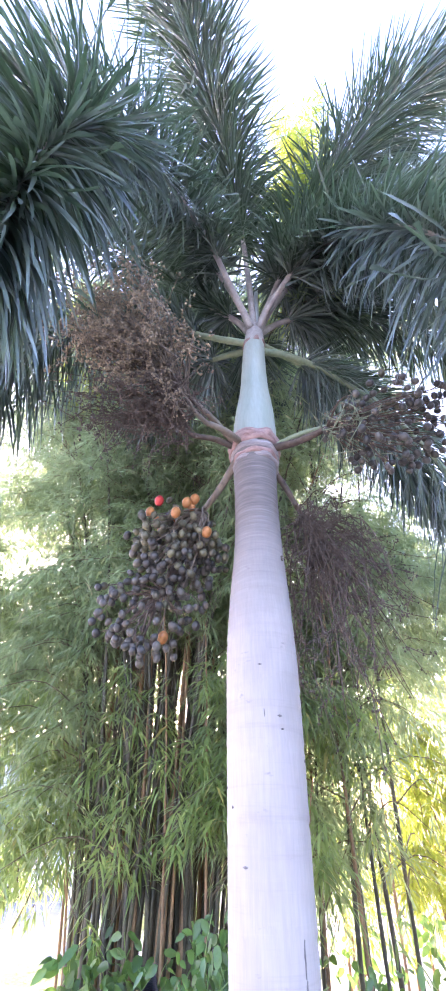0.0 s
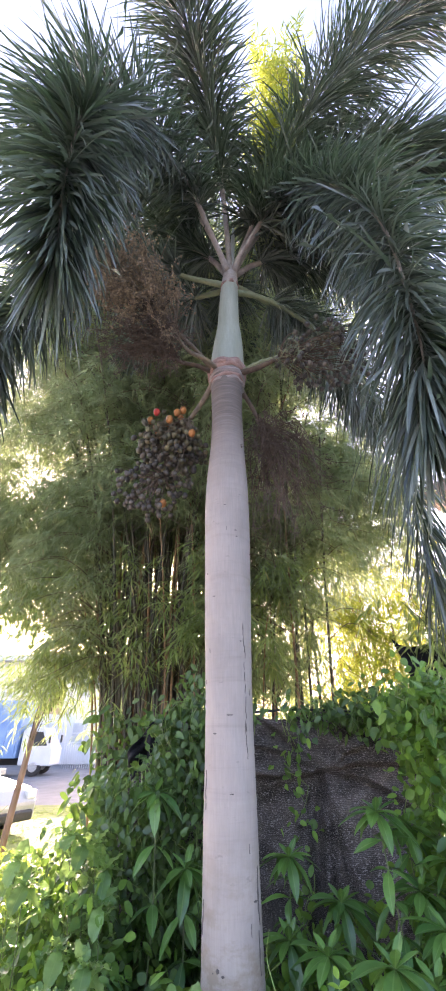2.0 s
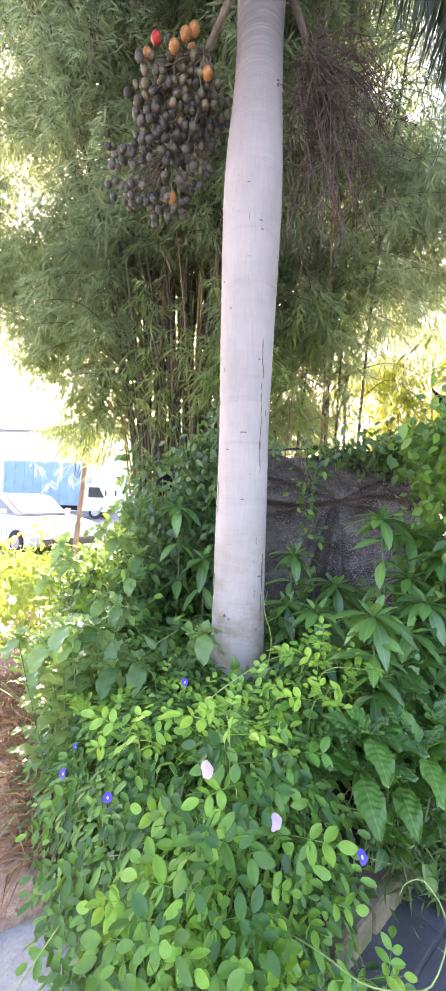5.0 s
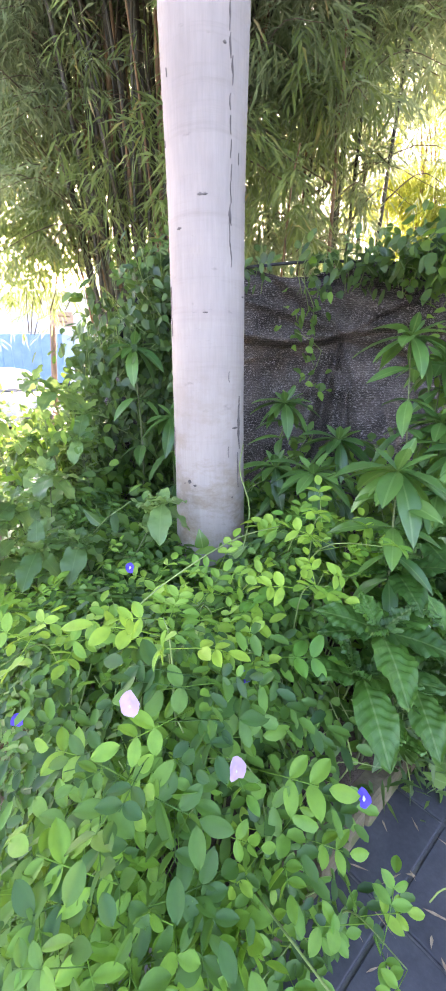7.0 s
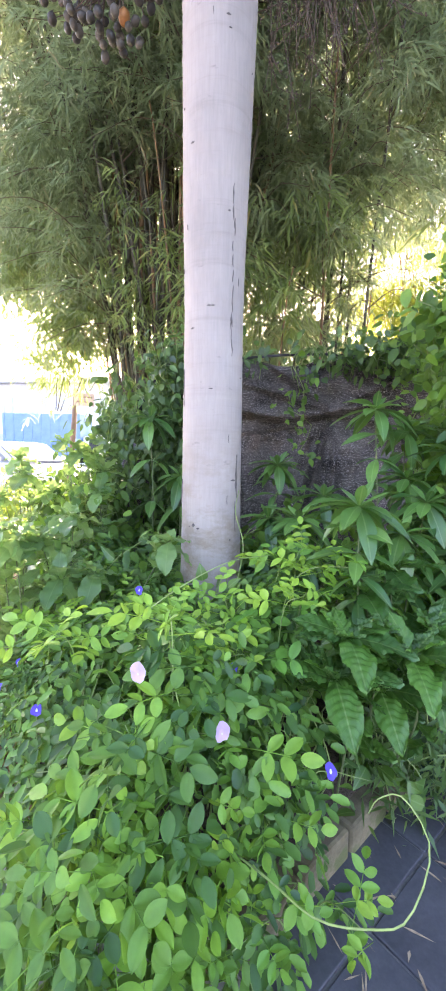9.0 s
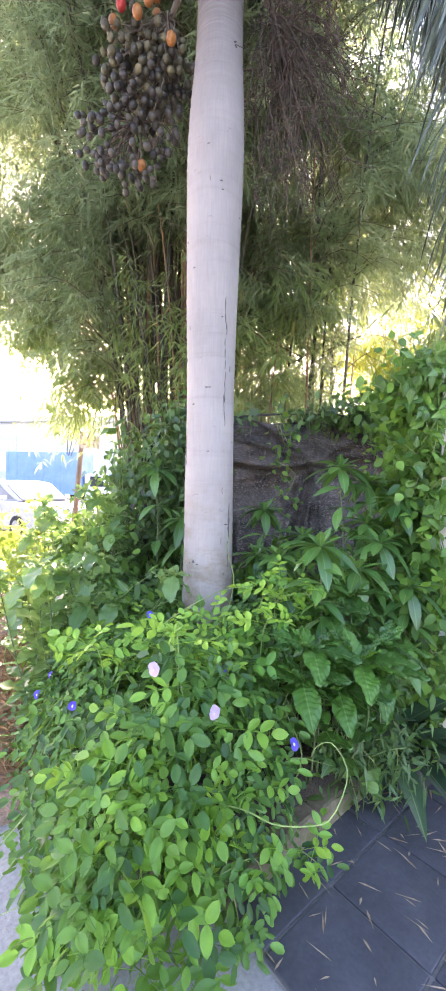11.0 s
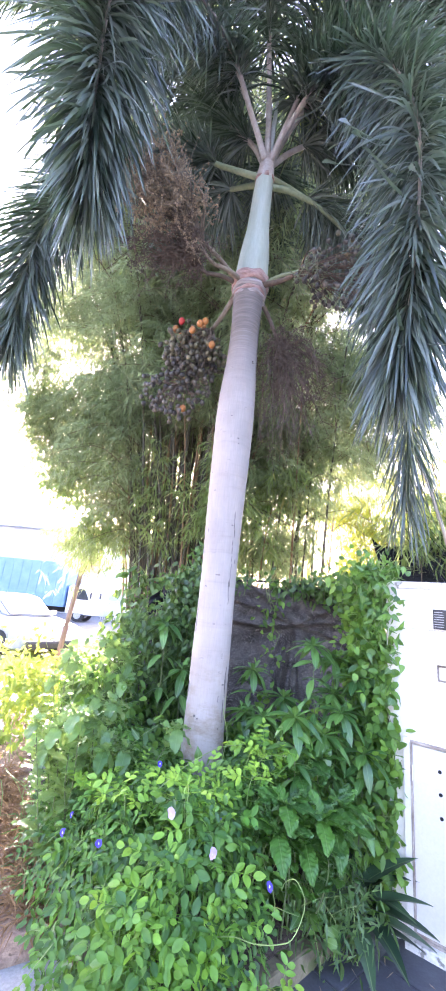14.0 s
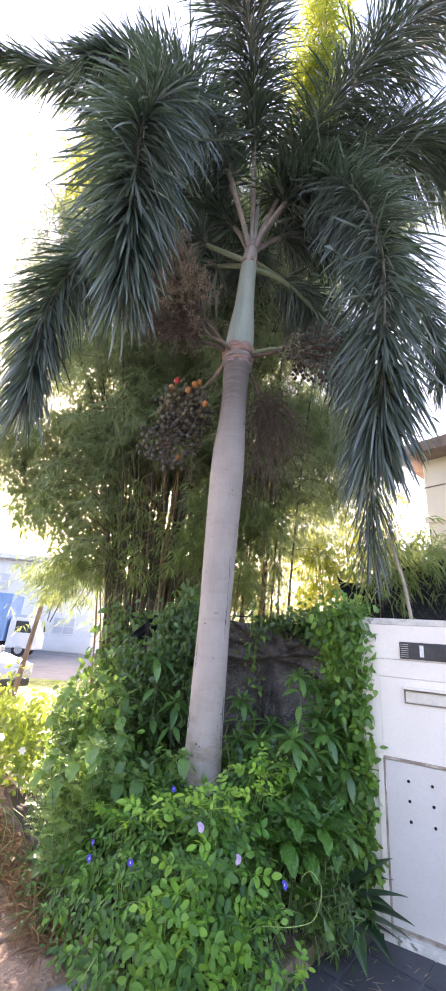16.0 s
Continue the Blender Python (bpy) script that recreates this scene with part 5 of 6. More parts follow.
# young shoots standing out of the mound
gs = np.random.default_rng(140)
for i in range(40):
    if i < 7:
        x, y, up = gs.uniform(0.18, 0.42), gs.uniform(0.85, 1.2), gs.uniform(0.04, 0.22)
    elif i < 17:
        x, y, up = gs.uniform(0.38, 0.52), gs.uniform(0.55, 0.68), gs.uniform(0.0, 0.08)
    else:
        x, y, up = gs.uniform(-0.40, 0.40), gs.uniform(0.42, 1.2), gs.uniform(0.03, 0.12)
    h, d = bed_height(x, y)
    if d < 0.02:
        continue
    h = float(h)
    lean = np.array((gs.normal(0, 0.06), gs.normal(-0.04, 0.05)))
    P = curve([(x, y, h * 0.6), (x + lean[0] * 0.5, y + lean[1] * 0.5, h + up * 0.5), (x + lean[0] * 1.6, y + lean[1] * 1.6, h + up)], 12)
    sh = part("shoot", tube(P, np.linspace(0.0024, 0.001, 12), 4), M["vine_stem"], pea)
    for j in range(5):
        p = P[6 + j + (1 if j == 4 else 0)]
        az = j * 2.4 + gs.uniform(0, 0.8)
        D = np.array((math.cos(az), math.sin(az) - 0.35, 0.1 + 0.1 * j))
        N = np.array((0, -0.35, 1.0)) + gs.normal(0, 0.25, 3)
        D, S, N = (a[0] for a in frames(D[None], N[None]))
        sc = gs.uniform(0.7, 1.1) * (1.0 - 0.08 * j)
        mat = np.eye(4)
        mat[:3, 0], mat[:3, 1], mat[:3, 2], mat[:3, 3] = D * sc, S * sc, N * sc, p + D * 0.04 * sc
        part("leaf", young[(i + j) % 6], None, sh).matrix_basis = Matrix(mat.tolist())


def flower(p, kind, size, face, seed):
    """Pea flower: one broad standard petal, keel and small calyx."""
    nm = {"pink": "pale lilac butterfly pea flower", "blue": "violet-blue butterfly pea flower with white eye"}[kind]
    ob = thing("flower", nm, "flower", "flowers on the creeper", at=p)
    n = 14
    V, F = [(0, 0, -0.3 * size)], []
    for ring in (0.55, 1.0):
        for j in range(n):
            a = 2 * math.pi * j / n
            r = size * ring * (1.0 + 0.10 * math.sin(2 * a + seed) + 0.07 * math.sin(5 * a + 2 * seed))
            V.append((r * 0.82 * math.cos(a), r * math.sin(a), size * (0.10 * ring ** 2 + (0.45 if kind == "pink" else 0.3) * (ring * math.cos(a)) ** 2 - 0.25 * (ring * math.sin(a)) ** 2 + 0.10 * math.sin(5 * a + seed) * ring)))
    for j in range(n):
        k = (j + 1) % n
        F.append([0, 1 + j, 1 + k])
        F.append([1 + j, 1 + n + j, 1 + n + k, 1 + k])
    part("petal", (np.array(V), F), M["petal_" + kind], ob)
    part("eye", leaves([(0, -0.3 * size, 0.05 * size)], [(0, 1, 0.12)], [(0, 0, 1)], (0.65 if kind == "blue" else 0.3) * size, (0.4 if kind == "blue" else 0.15) * size, "oval", 0.1, 0), M["petal_white"], ob, "white eye")
    part("calyx", tube([(0, 0, -0.3 * size), (0, -0.1 * size, -0.9 * size)], [0.2 * size, 0.1 * size], 6), M["vine_stem"], ob)
    q = Vector(face).to_track_quat("Z", "Y")
    ob.matrix_basis = Matrix.Translation(p) @ q.to_matrix().to_4x4()
    return ob


for p, k, s, f in (((0.075, 0.575, 0.675), "pink", 0.019, (0.3, -0.8, 0.5)), ((0.245, 0.560, 0.575), "pink", 0.018, (0.25, -0.85, 0.35)), ((0.46, 0.60, 0.48), "blue", 0.018, (0.3, -0.8, 0.5)),
                   ((0.255, 0.71, 0.62), "blue", 0.015, (0.7, -0.6, 0.4)), ((-0.43, 0.87, 0.42), "blue", 0.018, (-0.3, -0.8, 0.4)), ((-0.22, 0.71, 0.48), "blue", 0.018, (0.1, -0.9, 0.4)), ((-0.44, 0.98, 0.44), "blue", 0.015, (-0.6, -0.7, 0.4)),
                   ((-0.06, 1.02, 0.68), "blue", 0.017, (0, -0.8, 0.6))):
    flower(p, k, s * (1.0 if k == "pink" else 0.85), f, p[0] * 50)

# large-leaf plants: each leaf its own mesh
COFFEE = [mesh_from("leaf", *blade(l, w, 1.05, s, 0.12, 60, 10, 0.7, 0.3, 0.95, 0.72, 9), M["coffee_leaf"]) for l, w, s in ((0.175, 0.090, 0.24), (0.155, 0.082, 0.18), (0.188, 0.096, 0.30), (0.11, 0.05, 0.1))]
LANCE = [mesh_from("leaf", *blade(l, w, 0.25, s, 0.20, 14, 4, 0, 0.2, 1.25), M["lance_leaf"]) for l, w, s in ((0.140, 0.047, 0.42), (0.122, 0.043, 0.32), (0.150, 0.050, 0.55), (0.08, 0.028, 0.1))]
BROAD = [mesh_from("leaf", *blade(l, w, 0.4, s, 0.10, 12, 4, 0.6, 0.4, 1.0, 0.75), M["broad_leaf"]) for l, w, s in ((0.112, 0.062, 0.20), (0.096, 0.054, 0.14), (0.126, 0.070, 0.26), (0.07, 0.034, 0.1))]
STRAP = [mesh_from("leaf", *blade(l, w, 0.0, s, 0.25, 12, 4), M["strap_leaf"]) for l, w, s in ((0.32, 0.095, 0.35), (0.28, 0.085, 0.5), (0.35, 0.10, 0.28))]


def set_leaf(ob_parent, mesh, p, az, pitch, roll=0, sc=1.0):
    ob = part("leaf", mesh, None, ob_parent)
    ob.matrix_basis = pose(*p, 0, 0, az) @ pose(0, 0, 0, roll, -pitch, 0) @ Matrix.Scale(sc, 4)
    return ob


def stem_plant(name, label, root, top, pairs, meshes, seed, whorl=2, spread=(10, -25), sc=1.0, r=0.005, tip_rosette=0, start=0.3, drop=-42):
    g = np.random.default_rng(seed)
    ob = thing(name, label, "shrub" if name != "coffee_plant" else "plant")
    root, top = np.array(root, float), np.array(top, float)
    mid = (root + top) / 2 + np.array((g.normal(0, 0.03), g.normal(0, 0.03), 0.03))
    P = curve([root, mid, top], 14)
    part("stem", tube(P, np.linspace(r, r * 0.5, 14), 6), M["shrub_stem"], ob)
    az = g.uniform(0, 360)
    for i in range(pairs):
        u = start + (1 - start) * i / max(1, pairs - 1)
        p = [float(np.interp(u, np.linspace(0, 1, 14), P[:, k])) for k in range(3)]
        az += 90 + g.normal(0, 20) if whorl == 2 else 40
        for k in range(whorl):
            pitch = spread[1] + (spread[0] - spread[1]) * u + g.normal(0, 10)
            set_leaf(ob, meshes[g.integers(0, 3)], p, az + k * 360 / whorl + g.normal(0, 10), pitch, g.normal(0, 12), sc * g.uniform(0.8, 1.12) * (1 - 0.25 * u))
    for k in range(tip_rosette):
        set_leaf(ob, meshes[k % 3] if k < tip_rosette - 4 else meshes[3], top, k * 137.5, (drop + (58 - drop) * k / tip_rosette) + g.normal(0, 6), g.normal(0, 8), sc * g.uniform(0.9, 1.1))
    return ob


for k, (rt, tp, n) in enumerate((((0.58, 0.98, 0.12), (0.53, 0.82, 0.66), 4), ((0.66, 0.98, 0.12), (0.68, 0.82, 0.62), 4), ((0.60, 1.05, 0.12), (0.60, 0.98, 0.72), 4), ((0.75, 1.12, 0.12), (0.80, 0.98, 0.62), 4), ((0.55, 0.95, 0.12), (0.50, 0.80, 0.56), 3), ((0.68, 1.0, 0.12), (0.62, 0.84, 0.52), 3), ((0.75, 1.1, 0.12), (0.76, 0.92, 0.55), 3), ((0.72, 1.15, 0.12), (0.70, 1.08, 0.76), 4))):
    stem_plant("coffee_plant", "glossy dark green shrub with large ribbed leaves and white buds", rt, tp, n, COFFEE, 200 + k, 2, (42, 0), 0.86, 0.004, 10, 0.4, -16)
for p in ((0.62, 1.06, 0.69), (0.66, 0.90, 0.62), (0.63, 0.93, 0.56), (0.60, 0.86, 0.55)):
    bm = bmesh.new()
    bmesh.ops.create_icosphere(bm, subdivisions=2, radius=0.008)
    ob = tagged(part("flower_bud", bm, M["petal_white"], None), "small round white flower bud on the shrub", "flower bud", "white buds")
    ob.location = p
for k, (rt, tp, n, ros) in enumerate((((0.62, 1.02, 0.12), (0.57, 0.95, 0.97), 3, 18), ((0.74, 1.42, 0.12), (0.71, 1.38, 1.27), 7, 10), ((0.95, 1.38, 0.12), (0.95, 1.32, 1.12), 6, 14), ((0.82, 1.30, 0.12), (0.86, 1.25, 0.95), 6, 12), ((0.42, 1.78, 0.12), (0.38, 1.78, 1.05), 7, 8), ((0.55, 1.70, 0.12), (0.58, 1.66, 0.92), 6, 10), ((1.0, 1.45, 0.1), (1.05, 1.36, 0.85), 6, 12), ((0.90, 1.5, 0.1), (0.86, 1.5, 1.2), 7, 12), ((0.30, 1.65, 0.1), (0.34, 1.62, 0.82), 5, 8), ((0.74, 1.2, 0.1), (0.75, 1.15, 0.86), 5, 12), ((0.92, 1.25, 0.1), (0.96, 1.2, 0.78), 5, 12), ((0.86, 1.35, 0.1), (0.84, 1.40, 1.02), 5, 12), ((0.46, 1.40, 0.1), (0.45, 1.36, 0.86), 5, 12))):
    stem_plant("lance_leaf_shrub", "upright green shrub with whorls of lance-shaped leaves", rt, tp, 7, LANCE, 300 + k, 4, (10, -42), 1.05, 0.004, 17, 0.5)
g2 = np.random.default_rng(77)
for k in range(30):
    x, y = g2.uniform(-0.62, -0.12), g2.uniform(1.15, 2.05)
    x -= 0.55 * (y - 1.15)
    h = g2.uniform(0.55, 0.86) + 0.3 * (y > 1.75 and x > -0.9)
    stem_plant("broad_leaf_shrub", "leafy green shrub with broad soft leaves", (x, y, 0.05), (x + g2.normal(0, 0.08), y - 0.1 + g2.normal(0, 0.06), h), 11, BROAD, 400 + k, 2, (44, 6), 1.05, 0.004, 8, 0.2)
for k, (rt, tp) in enumerate((((-0.35, 2.05, 0.1), (-0.30, 2.0, 1.28)), ((-0.15, 1.95, 0.1), (-0.12, 1.92, 0.98)))):
    stem_plant("umbrella_shrub", "slender shrub with drooping whorled leaves", rt, tp, 3, LANCE, 470 + k, 4, (0, -40), 1.25, 0.006, 12, 0.6)
for cx, cy, n, sd in ((0.96, 1.20, 18, 1), (0.90, 1.14, 9, 2)):
    g3 = np.random.default_rng(500 + sd)
    ob = thing("strap_leaf_plant", "dark plant with long pointed strap leaves at the wall foot", "plant")
    for k in range(n):
        set_leaf(ob, STRAP[k % 3], (cx, cy, 0.10 + 0.14 * k / n), k * 137.5 + g3.normal(0, 10), 8 + 44 * (k / n) + g3.normal(0, 5), g3.normal(0, 10), 0.95)
    part("stem", tube([(cx, cy, 0.02), (cx, cy, 0.26)], 0.018, 7), M["shrub_stem"], ob)


# creepers and low growth
M["vine_leaf_single"] = leaf_mat("vine_leaf_single", (0.026, 0.088, 0.026), (0.14, 0.28, 0.046), (0.32, 0.58, 0.06), 0.3, 0.40, by_object=True, coat=0.1, midrib=0.025)
VINE_BLADES = [mesh_from("leaf", *blade(1.0, w, 0.0, s, c, 10, 4, 0, t, 0.66), M["vine_leaf_single"]) for w, s, c, t in ((0.62, 0.25, 0.12, 1.5), (0.52, 0.15, 0.2, 1.8), (0.72, 0.35, 0.08, 1.4))]
def leaf_mass(name, label, category, mat, regions, length, width, seed, shape="oval", hang=0.3, stem=True, face=(0, -0.6, 0.6), singles=0):
    g = np.random.default_rng(seed)
    ob = thing(name, label, category)
    PP, DD, NN = [], [], []
    st = Geo()
    for (c, s, n) in regions:
        k = max(3, n // 8)
        hub = np.array(c) + np.array(s) * g.uniform(-1, 1, (k, 3))
        P = np.repeat(hub, 8, 0) + g.normal(0, 0.055, (k * 8, 3))
        PP.append(P)
        DD.append(g.normal(0, 0.7, P.shape) + np.array((0, 0, -hang)))
        NN.append(g.normal(0, 0.45, P.shape) + np.array(face))
        if stem:
            for h in hub[::3]:
                st.add(*tube(curve([h + np.array((0, 0.05, -0.14)), h + g.normal(0, 0.03, 3), h + np.array((g.normal(0, 0.06), -0.02, 0.1))], 5), 0.0022, 3))
    P, DD, NN = np.concatenate(PP), np.concatenate(DD), np.concatenate(NN)
    along = (P[:, 0] - 1.169) * 0.816 - (P[:, 1] - 1.248) * 0.577
    off_wall = (along < 0.055 * g.random(len(P)) ** 2) | (P[:, 2] > 1.70) | (P[:, 1] > 2.0)
    in_bed = 0.83 * (P[:, 0] + 0.21) + 0.56 * (P[:, 1] - 0.70) > 0.06
    off_wall &= (P[:, 2] > 0.03) & (in_bed | (P[:, 1] > 2.45))
    P, DD, NN = P[off_wall], DD[off_wall], NN[off_wall]
    if singles:
        near = np.argsort(P[:, 1] - 0.3 * P[:, 2])[:singles]
        single_leaves(ob, "leaf", P[near], DD[near], NN[near], length * g.uniform(0.7, 1.2, singles), length * g.uniform(0.7, 1.1, singles), VINE_BLADES)
        rest = np.setdiff1d(np.arange(len(P)), near)
        P, DD, NN = P[rest], DD[rest], NN[rest]
    n = len(P)
    V, F = leaves(P, DD, NN, length * g.uniform(0.6, 1.2, n), width * g.uniform(0.7, 1.2, n), shape, 0.12, 0.15)
    tagged(part("leaf_cover", mesh_from("leaf_cover", V, F, M[mat]), None, ob), kind="stuff")
    if stem:
        tagged(part("stem_tangle", st.data(), M["vine_stem"], ob), kind="stuff")
    return ob


leaf_mass("climbing_vine", "bright green creeper over the wall end and fence top", "creeper", "vine_leaf", [
    ((1.05, 1.60, 0.95), (0.08, 0.18, 0.75), 1700), ((1.06, 1.40, 0.85), (0.06, 0.10, 0.75), 900), ((1.07, 1.44, 1.66), (0.09, 0.16, 0.13), 560), ((1.20, 2.05, 1.62), (0.16, 0.16, 0.11), 460),
    ((0.52, 2.24, 1.35), (0.03, 0.02, 0.30), 60), ((1.065, 1.285, 0.92), (0.045, 0.05, 0.78), 1500)], 0.057, 0.038, 61, singles=290)
leaf_mass("fence_vine", "creeper in shade-darkened green trailing along the fence top", "creeper", "shade_leaf", [
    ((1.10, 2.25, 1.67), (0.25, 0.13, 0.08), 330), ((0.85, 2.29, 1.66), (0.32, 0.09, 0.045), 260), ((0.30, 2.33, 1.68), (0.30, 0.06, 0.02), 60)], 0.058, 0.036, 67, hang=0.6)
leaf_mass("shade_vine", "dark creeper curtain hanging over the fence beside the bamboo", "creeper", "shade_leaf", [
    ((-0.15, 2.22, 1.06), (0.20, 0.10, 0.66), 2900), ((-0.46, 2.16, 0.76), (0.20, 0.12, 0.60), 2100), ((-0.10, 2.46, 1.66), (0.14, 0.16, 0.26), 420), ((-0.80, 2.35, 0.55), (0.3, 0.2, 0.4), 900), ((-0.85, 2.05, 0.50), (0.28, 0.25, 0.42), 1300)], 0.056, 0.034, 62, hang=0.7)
leaf_mass("undergrowth", "mixed green undergrowth filling the bed", "undergrowth", "vine_leaf", [
    ((-0.3, 1.6, 0.45), (0.7, 0.45, 0.25), 1300), ((0.70, 1.60, 0.4), (0.40, 0.30, 0.28), 900), ((0.68, 1.12, 0.22), (0.25, 0.15, 0.10), 200), ((-0.7, 1.55, 0.25), (0.3, 0.4, 0.2), 500), ((-0.72, 1.78, 0.55), (0.28, 0.35, 0.36), 900), ((0.5, 1.9, 0.55), (0.5, 0.25, 0.3), 500)], 0.07, 0.04, 63, singles=150)
leaf_mass("bamboo_grass", "low grassy shrub with small narrow leaves over the kerb", "plant", "grass_leaf", [
    ((0.78, 1.06, 0.22), (0.14, 0.10, 0.12), 520), ((0.92, 1.20, 0.18), (0.10, 0.08, 0.10), 240), ((0.70, 1.0, 0.2), (0.08, 0.06, 0.1), 160)], 0.062, 0.012, 64, "lance", 0.5)
leaf_mass("yellow_bush", "sunlit yellow-green bush with white blooms beside the path", "bush", "yellow_leaf", [
    ((-1.50, 2.95, 0.42), (0.42, 0.32, 0.30), 1200), ((-2.3, 3.4, 0.6), (0.4, 0.3, 0.36), 300), ((-2.1, 3.6, 0.28), (0.5, 0.5, 0.25), 900), ((-2.8, 4.8, 0.25), (0.8, 0.6, 0.25), 700)], 0.082, 0.036, 65)
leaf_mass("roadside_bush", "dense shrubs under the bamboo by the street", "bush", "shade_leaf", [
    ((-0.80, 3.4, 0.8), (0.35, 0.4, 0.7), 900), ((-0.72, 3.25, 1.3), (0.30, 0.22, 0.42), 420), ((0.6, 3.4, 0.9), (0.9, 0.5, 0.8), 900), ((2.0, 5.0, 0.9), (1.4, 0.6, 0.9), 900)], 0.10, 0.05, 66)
g4 = np.random.default_rng(90)
for k in range(9):
    p = (-1.55 + g4.uniform(-0.4, 0.5), 2.25 + g4.uniform(-0.15, 0.1), g4.uniform(0.35, 0.7))
    ob = thing("white_flower", "white blossom on the sunlit bush", "flower", "white blossoms", at=p)
    part("blossom", leaves(np.zeros((6, 3)), [(math.cos(a), -0.3, math.sin(a)) for a in np.arange(6) * 1.047], np.tile((0, -1.0, 0.2), (6, 1)), 0.035, 0.026, "oval", 0.1, 0.05), M["petal_white"], ob)


def tuft(name, label, mat, spots, n, length, width, seed, up=0.6):
    g = np.random.default_rng(seed)
    ob = thing(name, label, "grass")
    P = np.concatenate([np.array(s) + g.normal(0, 0.06, (n, 3)) * np.array((1, 1, 0.1)) for s in spots])
    P[:, 2] = np.maximum(P[:, 2], np.where(P[:, 1] > 6.2, -0.12, 0.01))
    D = g.normal(0, 0.8, P.shape) * np.array((1, 1, 0.2)) + np.array((0, 0, up))
    V, F = leaves(P, D, g.normal(0, 0.5, P.shape) + np.array((0, 0, 1.0)), length * g.uniform(0.5, 1.2, len(P)), width, "lance", 0.1, 0.5)
    tagged(part("grass_cover", mesh_from("grass_cover", V, F, M[mat]), None, ob), kind="stuff")


tuft("dry_grass", "dry brown grass and straw along the path", "dry_grass", [(-0.58 - 0.09 * i, 1.05 + 0.125 * i, 0.02) for i in range(11)], 210, 0.22, 0.007, 81, 0.35)
tuft("grass_tuft", "green and pale striped grass tufts by the path", "grass_leaf", [(-0.62, 1.22, 0.04), (-0.70, 1.38, 0.04), (-0.80, 1.50, 0.04), (-0.92, 1.75, 0.04)], 40, 0.26, 0.011, 82, 0.5)
M["lawn"] = surface("lawn", (0.14, 0.19, 0.035), (0.30, 0.33, 0.08), 5, 0.9, fine=60, strength=0.8, dist=0.02)
lawn = tagged(part("lawn", box((-5.6, 6.5, -0.17), (-1.2, 13.2, -0.125), 0.01), M["lawn"], None), "sunlit yellow-green lawn beside the street", "lawn", kind="structure")
g6 = np.random.default_rng(83)
tuft("lawn_grass", "short yellow-green grass on the lawn", "yellow_leaf", [(g6.uniform(-5.3, -1.5), g6.uniform(6.7, 12.8), -0.125) for _ in range(220)], 26, 0.16, 0.010, 84, 0.7)
litter = thing("leaf_litter", "dry bamboo leaves and twigs scattered on the paving", "leaf litter", kind="stuff")
g5 = np.random.default_rng(91)
n = 170
P = np.stack([g5.uniform(0.25, 1.25, n), g5.uniform(0.2, 1.15, n), np.full(n, 0.011)], 1)
P[120:, 0], P[120:, 1] = g5.uniform(-1.3, -0.3, 50), g5.uniform(0.4, 1.8, 50)
A = g5.uniform(0, 6.28, n)
V, F = leaves(P, np.stack([np.cos(A), np.sin(A), np.full(n, 0.03)], 1), np.tile((0, 0, 1.0), (n, 1)), g5.uniform(0.02, 0.08, n), g5.uniform(0.003, 0.008, n), "lance", 0.15, 0.0)
part("litter_cover", mesh_from("litter_cover", V, F, M["litter"]), None, litter)

# ---- street, far off ----
post = tagged(part("wooden_post", tube([(-3.20, 6.8, -0.17), (-3.10, 6.8, 0.9), (-2.98, 6.8, 2.16)], [0.052, 0.048, 0.042], 10), M["wood"], None), "leaning brown wooden post with a small sign by the street", "post")
board = part("sign_board", box((-0.02, -0.03, -0.11), (0.34, 0.0, 0.11), 0.006), M["sign_board"], post, "faded pinkish sign board")
board.matrix_basis = pose(-2.97, 6.755, 1.97, 0, 4, 0)
for k in range(2):
    part("text_bar", box((0.03, -0.034, 0.03 - 0.08 * k), (0.30 - 0.06 * k, -0.0305, 0.052 - 0.08 * k)), M["wood"], board)


def side_profile(pts, half, mat, name, parent, bevel=0.04):
    """A body from a side outline (along x, up z), given width."""
    bm = bmesh.new()
    a = [bm.verts.new((x, -half, z)) for x, z in pts]
    b = [bm.verts.new((x, half, z)) for x, z in pts]
    bm.faces.new(a[::-1])
    bm.faces.new(b)
    for i in range(len(pts)):
        k = (i + 1) % len(pts)
        bm.faces.new((a[i], a[k], b[k], b[i]))
    bmesh.ops.recalc_face_normals(bm, faces=list(bm.faces))
    bmesh.ops.bevel(bm, geom=list(bm.edges), offset=bevel, segments=2, profile=0.5, affect="EDGES")
    ob = part(name, bm, mat, parent)
    return ob


def wheel(parent, x, y, r, w=0.2):
    bm = bmesh.new()
    bmesh.ops.create_cone(bm, cap_ends=True, segments=28, radius1=r, radius2=r, depth=w)
    bmesh.ops.bevel(bm, geom=list(bm.edges), offset=0.03, segments=2, affect="EDGES")
    wh = part("wheel", bm, M["rubber"], parent)
    wh.matrix_basis = pose(x, y, r, 90)
    bm = bmesh.new()
    bmesh.ops.create_cone(bm, cap_ends=True, segments=20, radius1=r * 0.62, radius2=r * 0.55, depth=w + 0.02)
    part("rim", bm, M["steel"], wh)


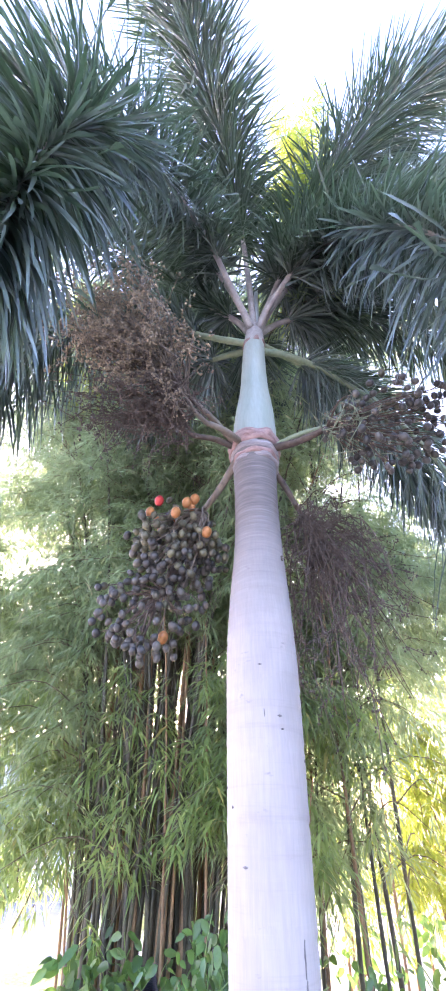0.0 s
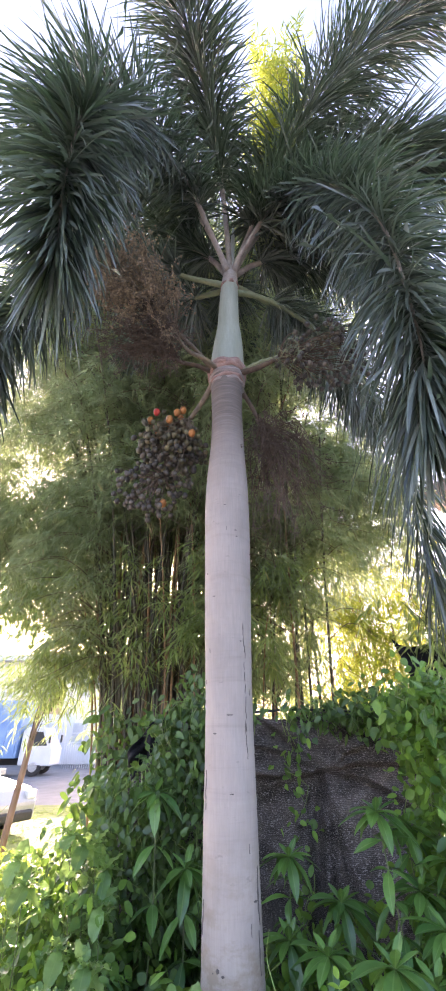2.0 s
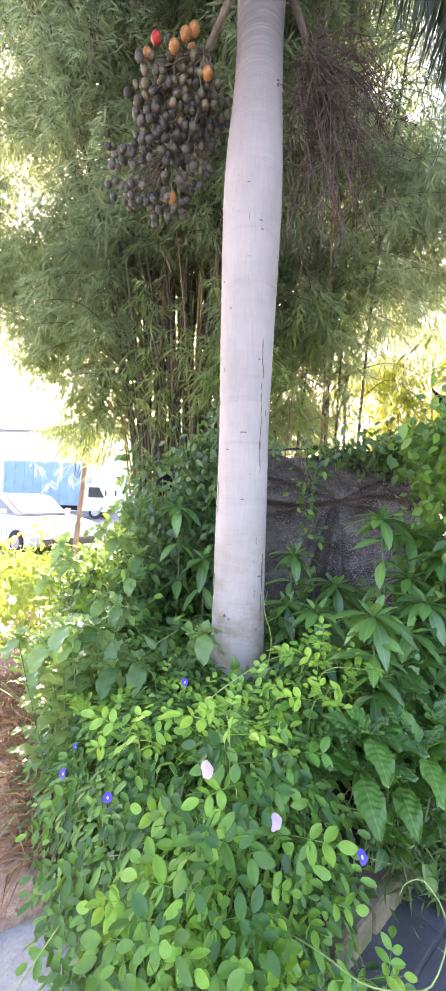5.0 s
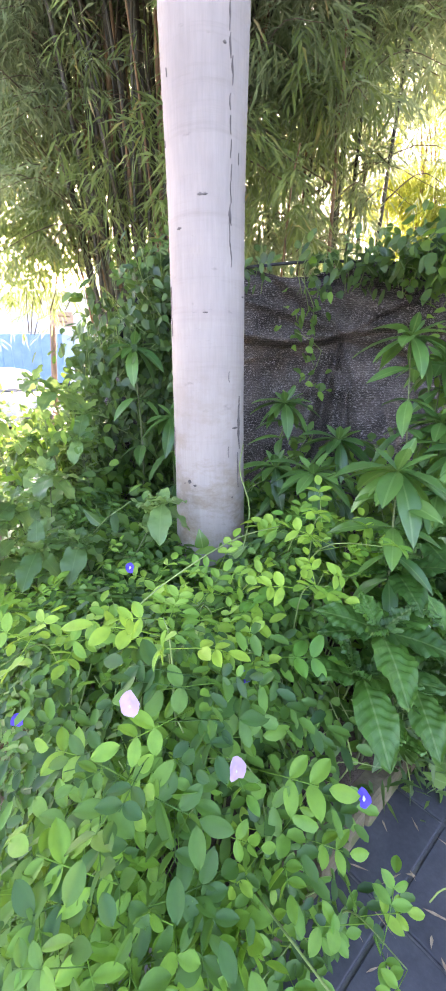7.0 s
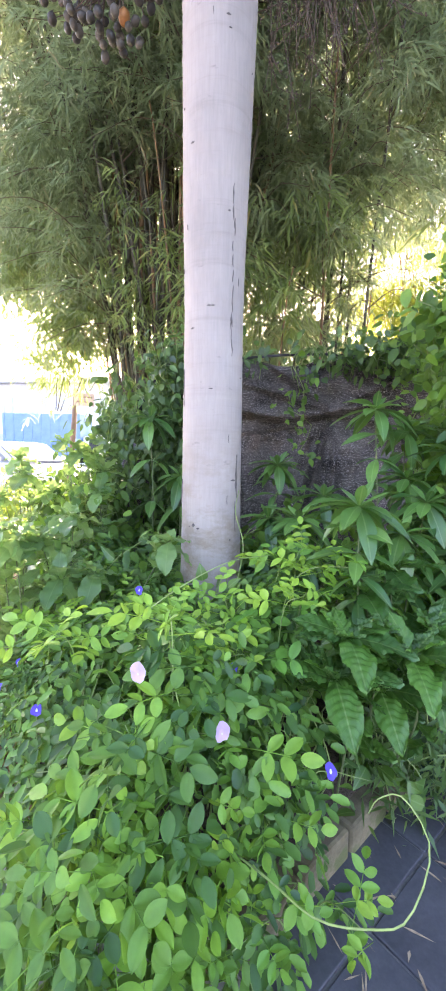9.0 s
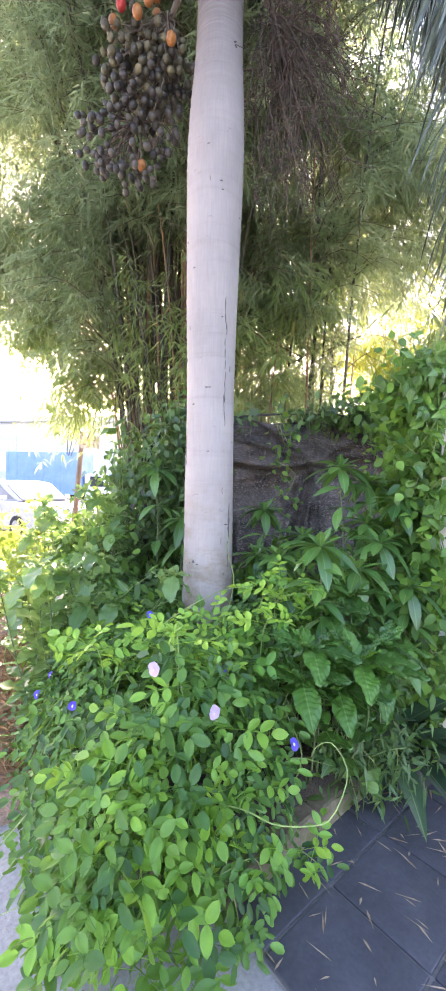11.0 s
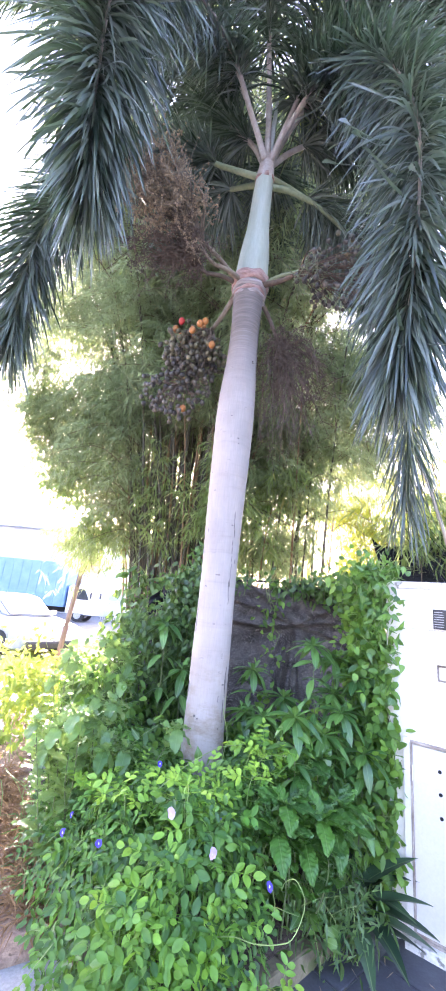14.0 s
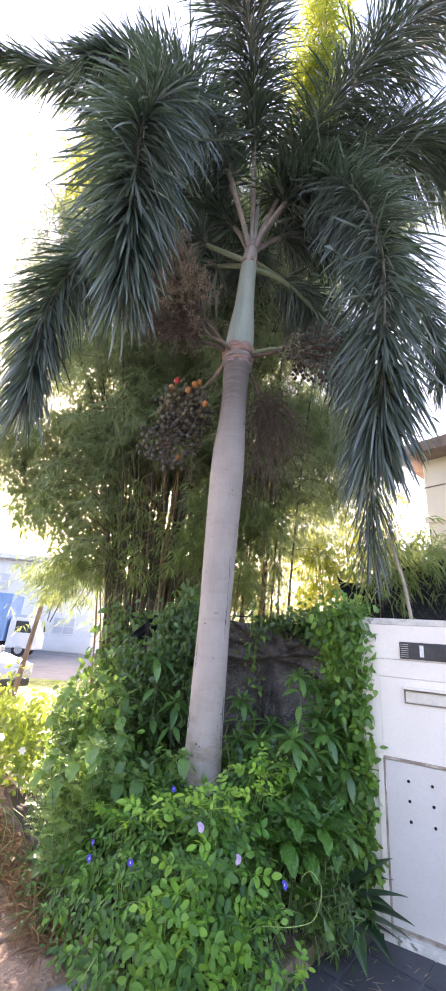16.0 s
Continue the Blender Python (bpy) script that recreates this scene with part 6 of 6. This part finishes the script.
car = thing("car", "silver saloon car parked on the street", "car")
side_profile([(-2.1, 0.35), (-2.15, 0.75), (-1.9, 0.95), (-1.2, 0.98), (1.0, 0.93), (1.95, 0.78), (2.15, 0.55), (2.12, 0.25), (1.6, 0.2), (-1.7, 0.2)], 0.85, M["car_paint"], "body", car, 0.06)
side_profile([(-1.55, 0.93), (-0.95, 1.36), (-0.2, 1.44), (0.35, 1.38), (1.15, 0.92)], 0.70, M["car_paint"], "cabin", car, 0.05)
side_profile([(0.40, 1.33), (0.47, 1.335), (1.13, 0.96), (1.06, 0.955)], 0.62, M["car_glass"], "windscreen", car, 0.01)
for s in (-1, 1):
    w = side_profile([(-1.35, 0.97), (-0.9, 1.30), (0.28, 1.32), (0.92, 0.97)], 0.012, M["car_glass"], "side_window", car, 0.004)
    w.location = (0, s * 0.70, 0)
    h = part("headlight", box((1.86, s * 0.72 - 0.12, 0.58), (2.14, s * 0.72 + 0.1, 0.74), 0.03), M["plate_bar"], car, "clear headlight")
    part("mirror", box((0.75, s * 0.90 - 0.06, 0.95), (0.87, s * 0.90 + 0.06, 1.07), 0.02), M["car_paint"], car)
    for x in (-1.3, 1.3):
        wheel(car, x, s * 0.78, 0.31)
part("bumper", box((2.02, -0.75, 0.24), (2.2, 0.75, 0.42), 0.04), M["plate"], car)
car.matrix_basis = pose(-6.2, 9.97, -0.17, 0, 0, -27)

truck = thing("truck", "small white lorry with a blue cargo box on the street", "truck")
side_profile([(0.0, 0.45), (0.0, 1.95), (0.25, 2.05), (1.05, 2.02), (1.45, 1.25), (1.55, 1.1), (1.55, 0.4)], 0.85, M["truck_white"], "cab", truck, 0.06)
for s in (-1, 1):
    w = side_profile([(0.35, 1.25), (0.35, 1.85), (0.98, 1.85), (1.28, 1.25)], 0.01, M["glass"], "cab_window", truck, 0.004)
    w.location = (0, s * 0.855, 0)
    for x in (0.75, -3.2):
        wheel(truck, x, s * 0.72, 0.38, 0.24)
    part("mirror", box((1.38, s * 1.0 - 0.08, 1.35), (1.46, s * 1.0 + 0.08, 1.7), 0.02), M["plate"], truck)
box_ob = part("cargo_box", box((-4.6, -1.0, 0.75), (-0.1, 1.0, 3.25), 0.03), M["truck_blue"], truck, "blue cargo box")
for i in range(9):
    part("rib", box((-4.5 + i * 0.53, -1.03, 0.8), (-4.44 + i * 0.53, -0.99, 3.2), 0.01), M["truck_blue"], box_ob)
part("chassis", box((-4.5, -0.4, 0.45), (1.2, 0.4, 0.75), 0.02), M["rubber"], truck)
truck.matrix_basis = pose(-10.1, 23.3, -0.17, 0, 0, 4)

bld = thing("building", "white two-storey building across the street", "building")
part("facade", box((-34, 31, -0.17), (-7.5, 40, 6.2), 0.05), M["facade"], bld)
part("roof", box((-34.5, 30.4, 6.2), (-7.0, 40.5, 6.6), 0.05), M["facade"], bld)
for i in range(9):
    for z in (1.0, 3.9):
        x = -32 + i * 2.7
        w = part("window", box((x, 30.93, z), (x + 1.5, 31.05, z + 1.2), 0.01), M["pane_far"], bld)
        part("window_frame", box((x - 0.06, 30.9, z + 0.58), (x + 1.56, 30.96, z + 0.64), 0.01), M["facade"], w)
        part("window_frame", box((x + 0.72, 30.9, z), (x + 0.78, 30.96, z + 1.2), 0.01), M["facade"], w)
rail = thing("metal_fence", "white metal railing before the building", "railing")
for i in range(44):
    part("bar", tube([(-9.6 + i * 0.13, 27.5, -0.17), (-9.6 + i * 0.13, 27.5, 1.1)], 0.02, 5), M["facade"], rail)
part("rail", box((-9.7, 27.47, 1.08), (-3.8, 27.53, 1.14), 0.01), M["facade"], rail)

house = thing("house", "cream rendered house with a dark eave behind the wall", "house")
part("wall", box((0, 0, -0.17), (7, 7, 5.9), 0.02), M["cream"], house)
part("eave", box((-0.45, -0.5, 5.9), (7.4, 7.4, 6.2), 0.03), M["roof"], house, "dark brown eave")
for z in (5.2, 3.6, 2.9):
    part("groove", box((-0.012, -0.012, z), (7.01, 0.01, z + 0.03)), M["roof"], house)
part("string_course", box((-0.05, -0.05, 4.35), (7, 0.02, 4.5), 0.01), M["cream"], house)
house.matrix_basis = pose(5.08, 7.0, 0, 0, 0, -52)
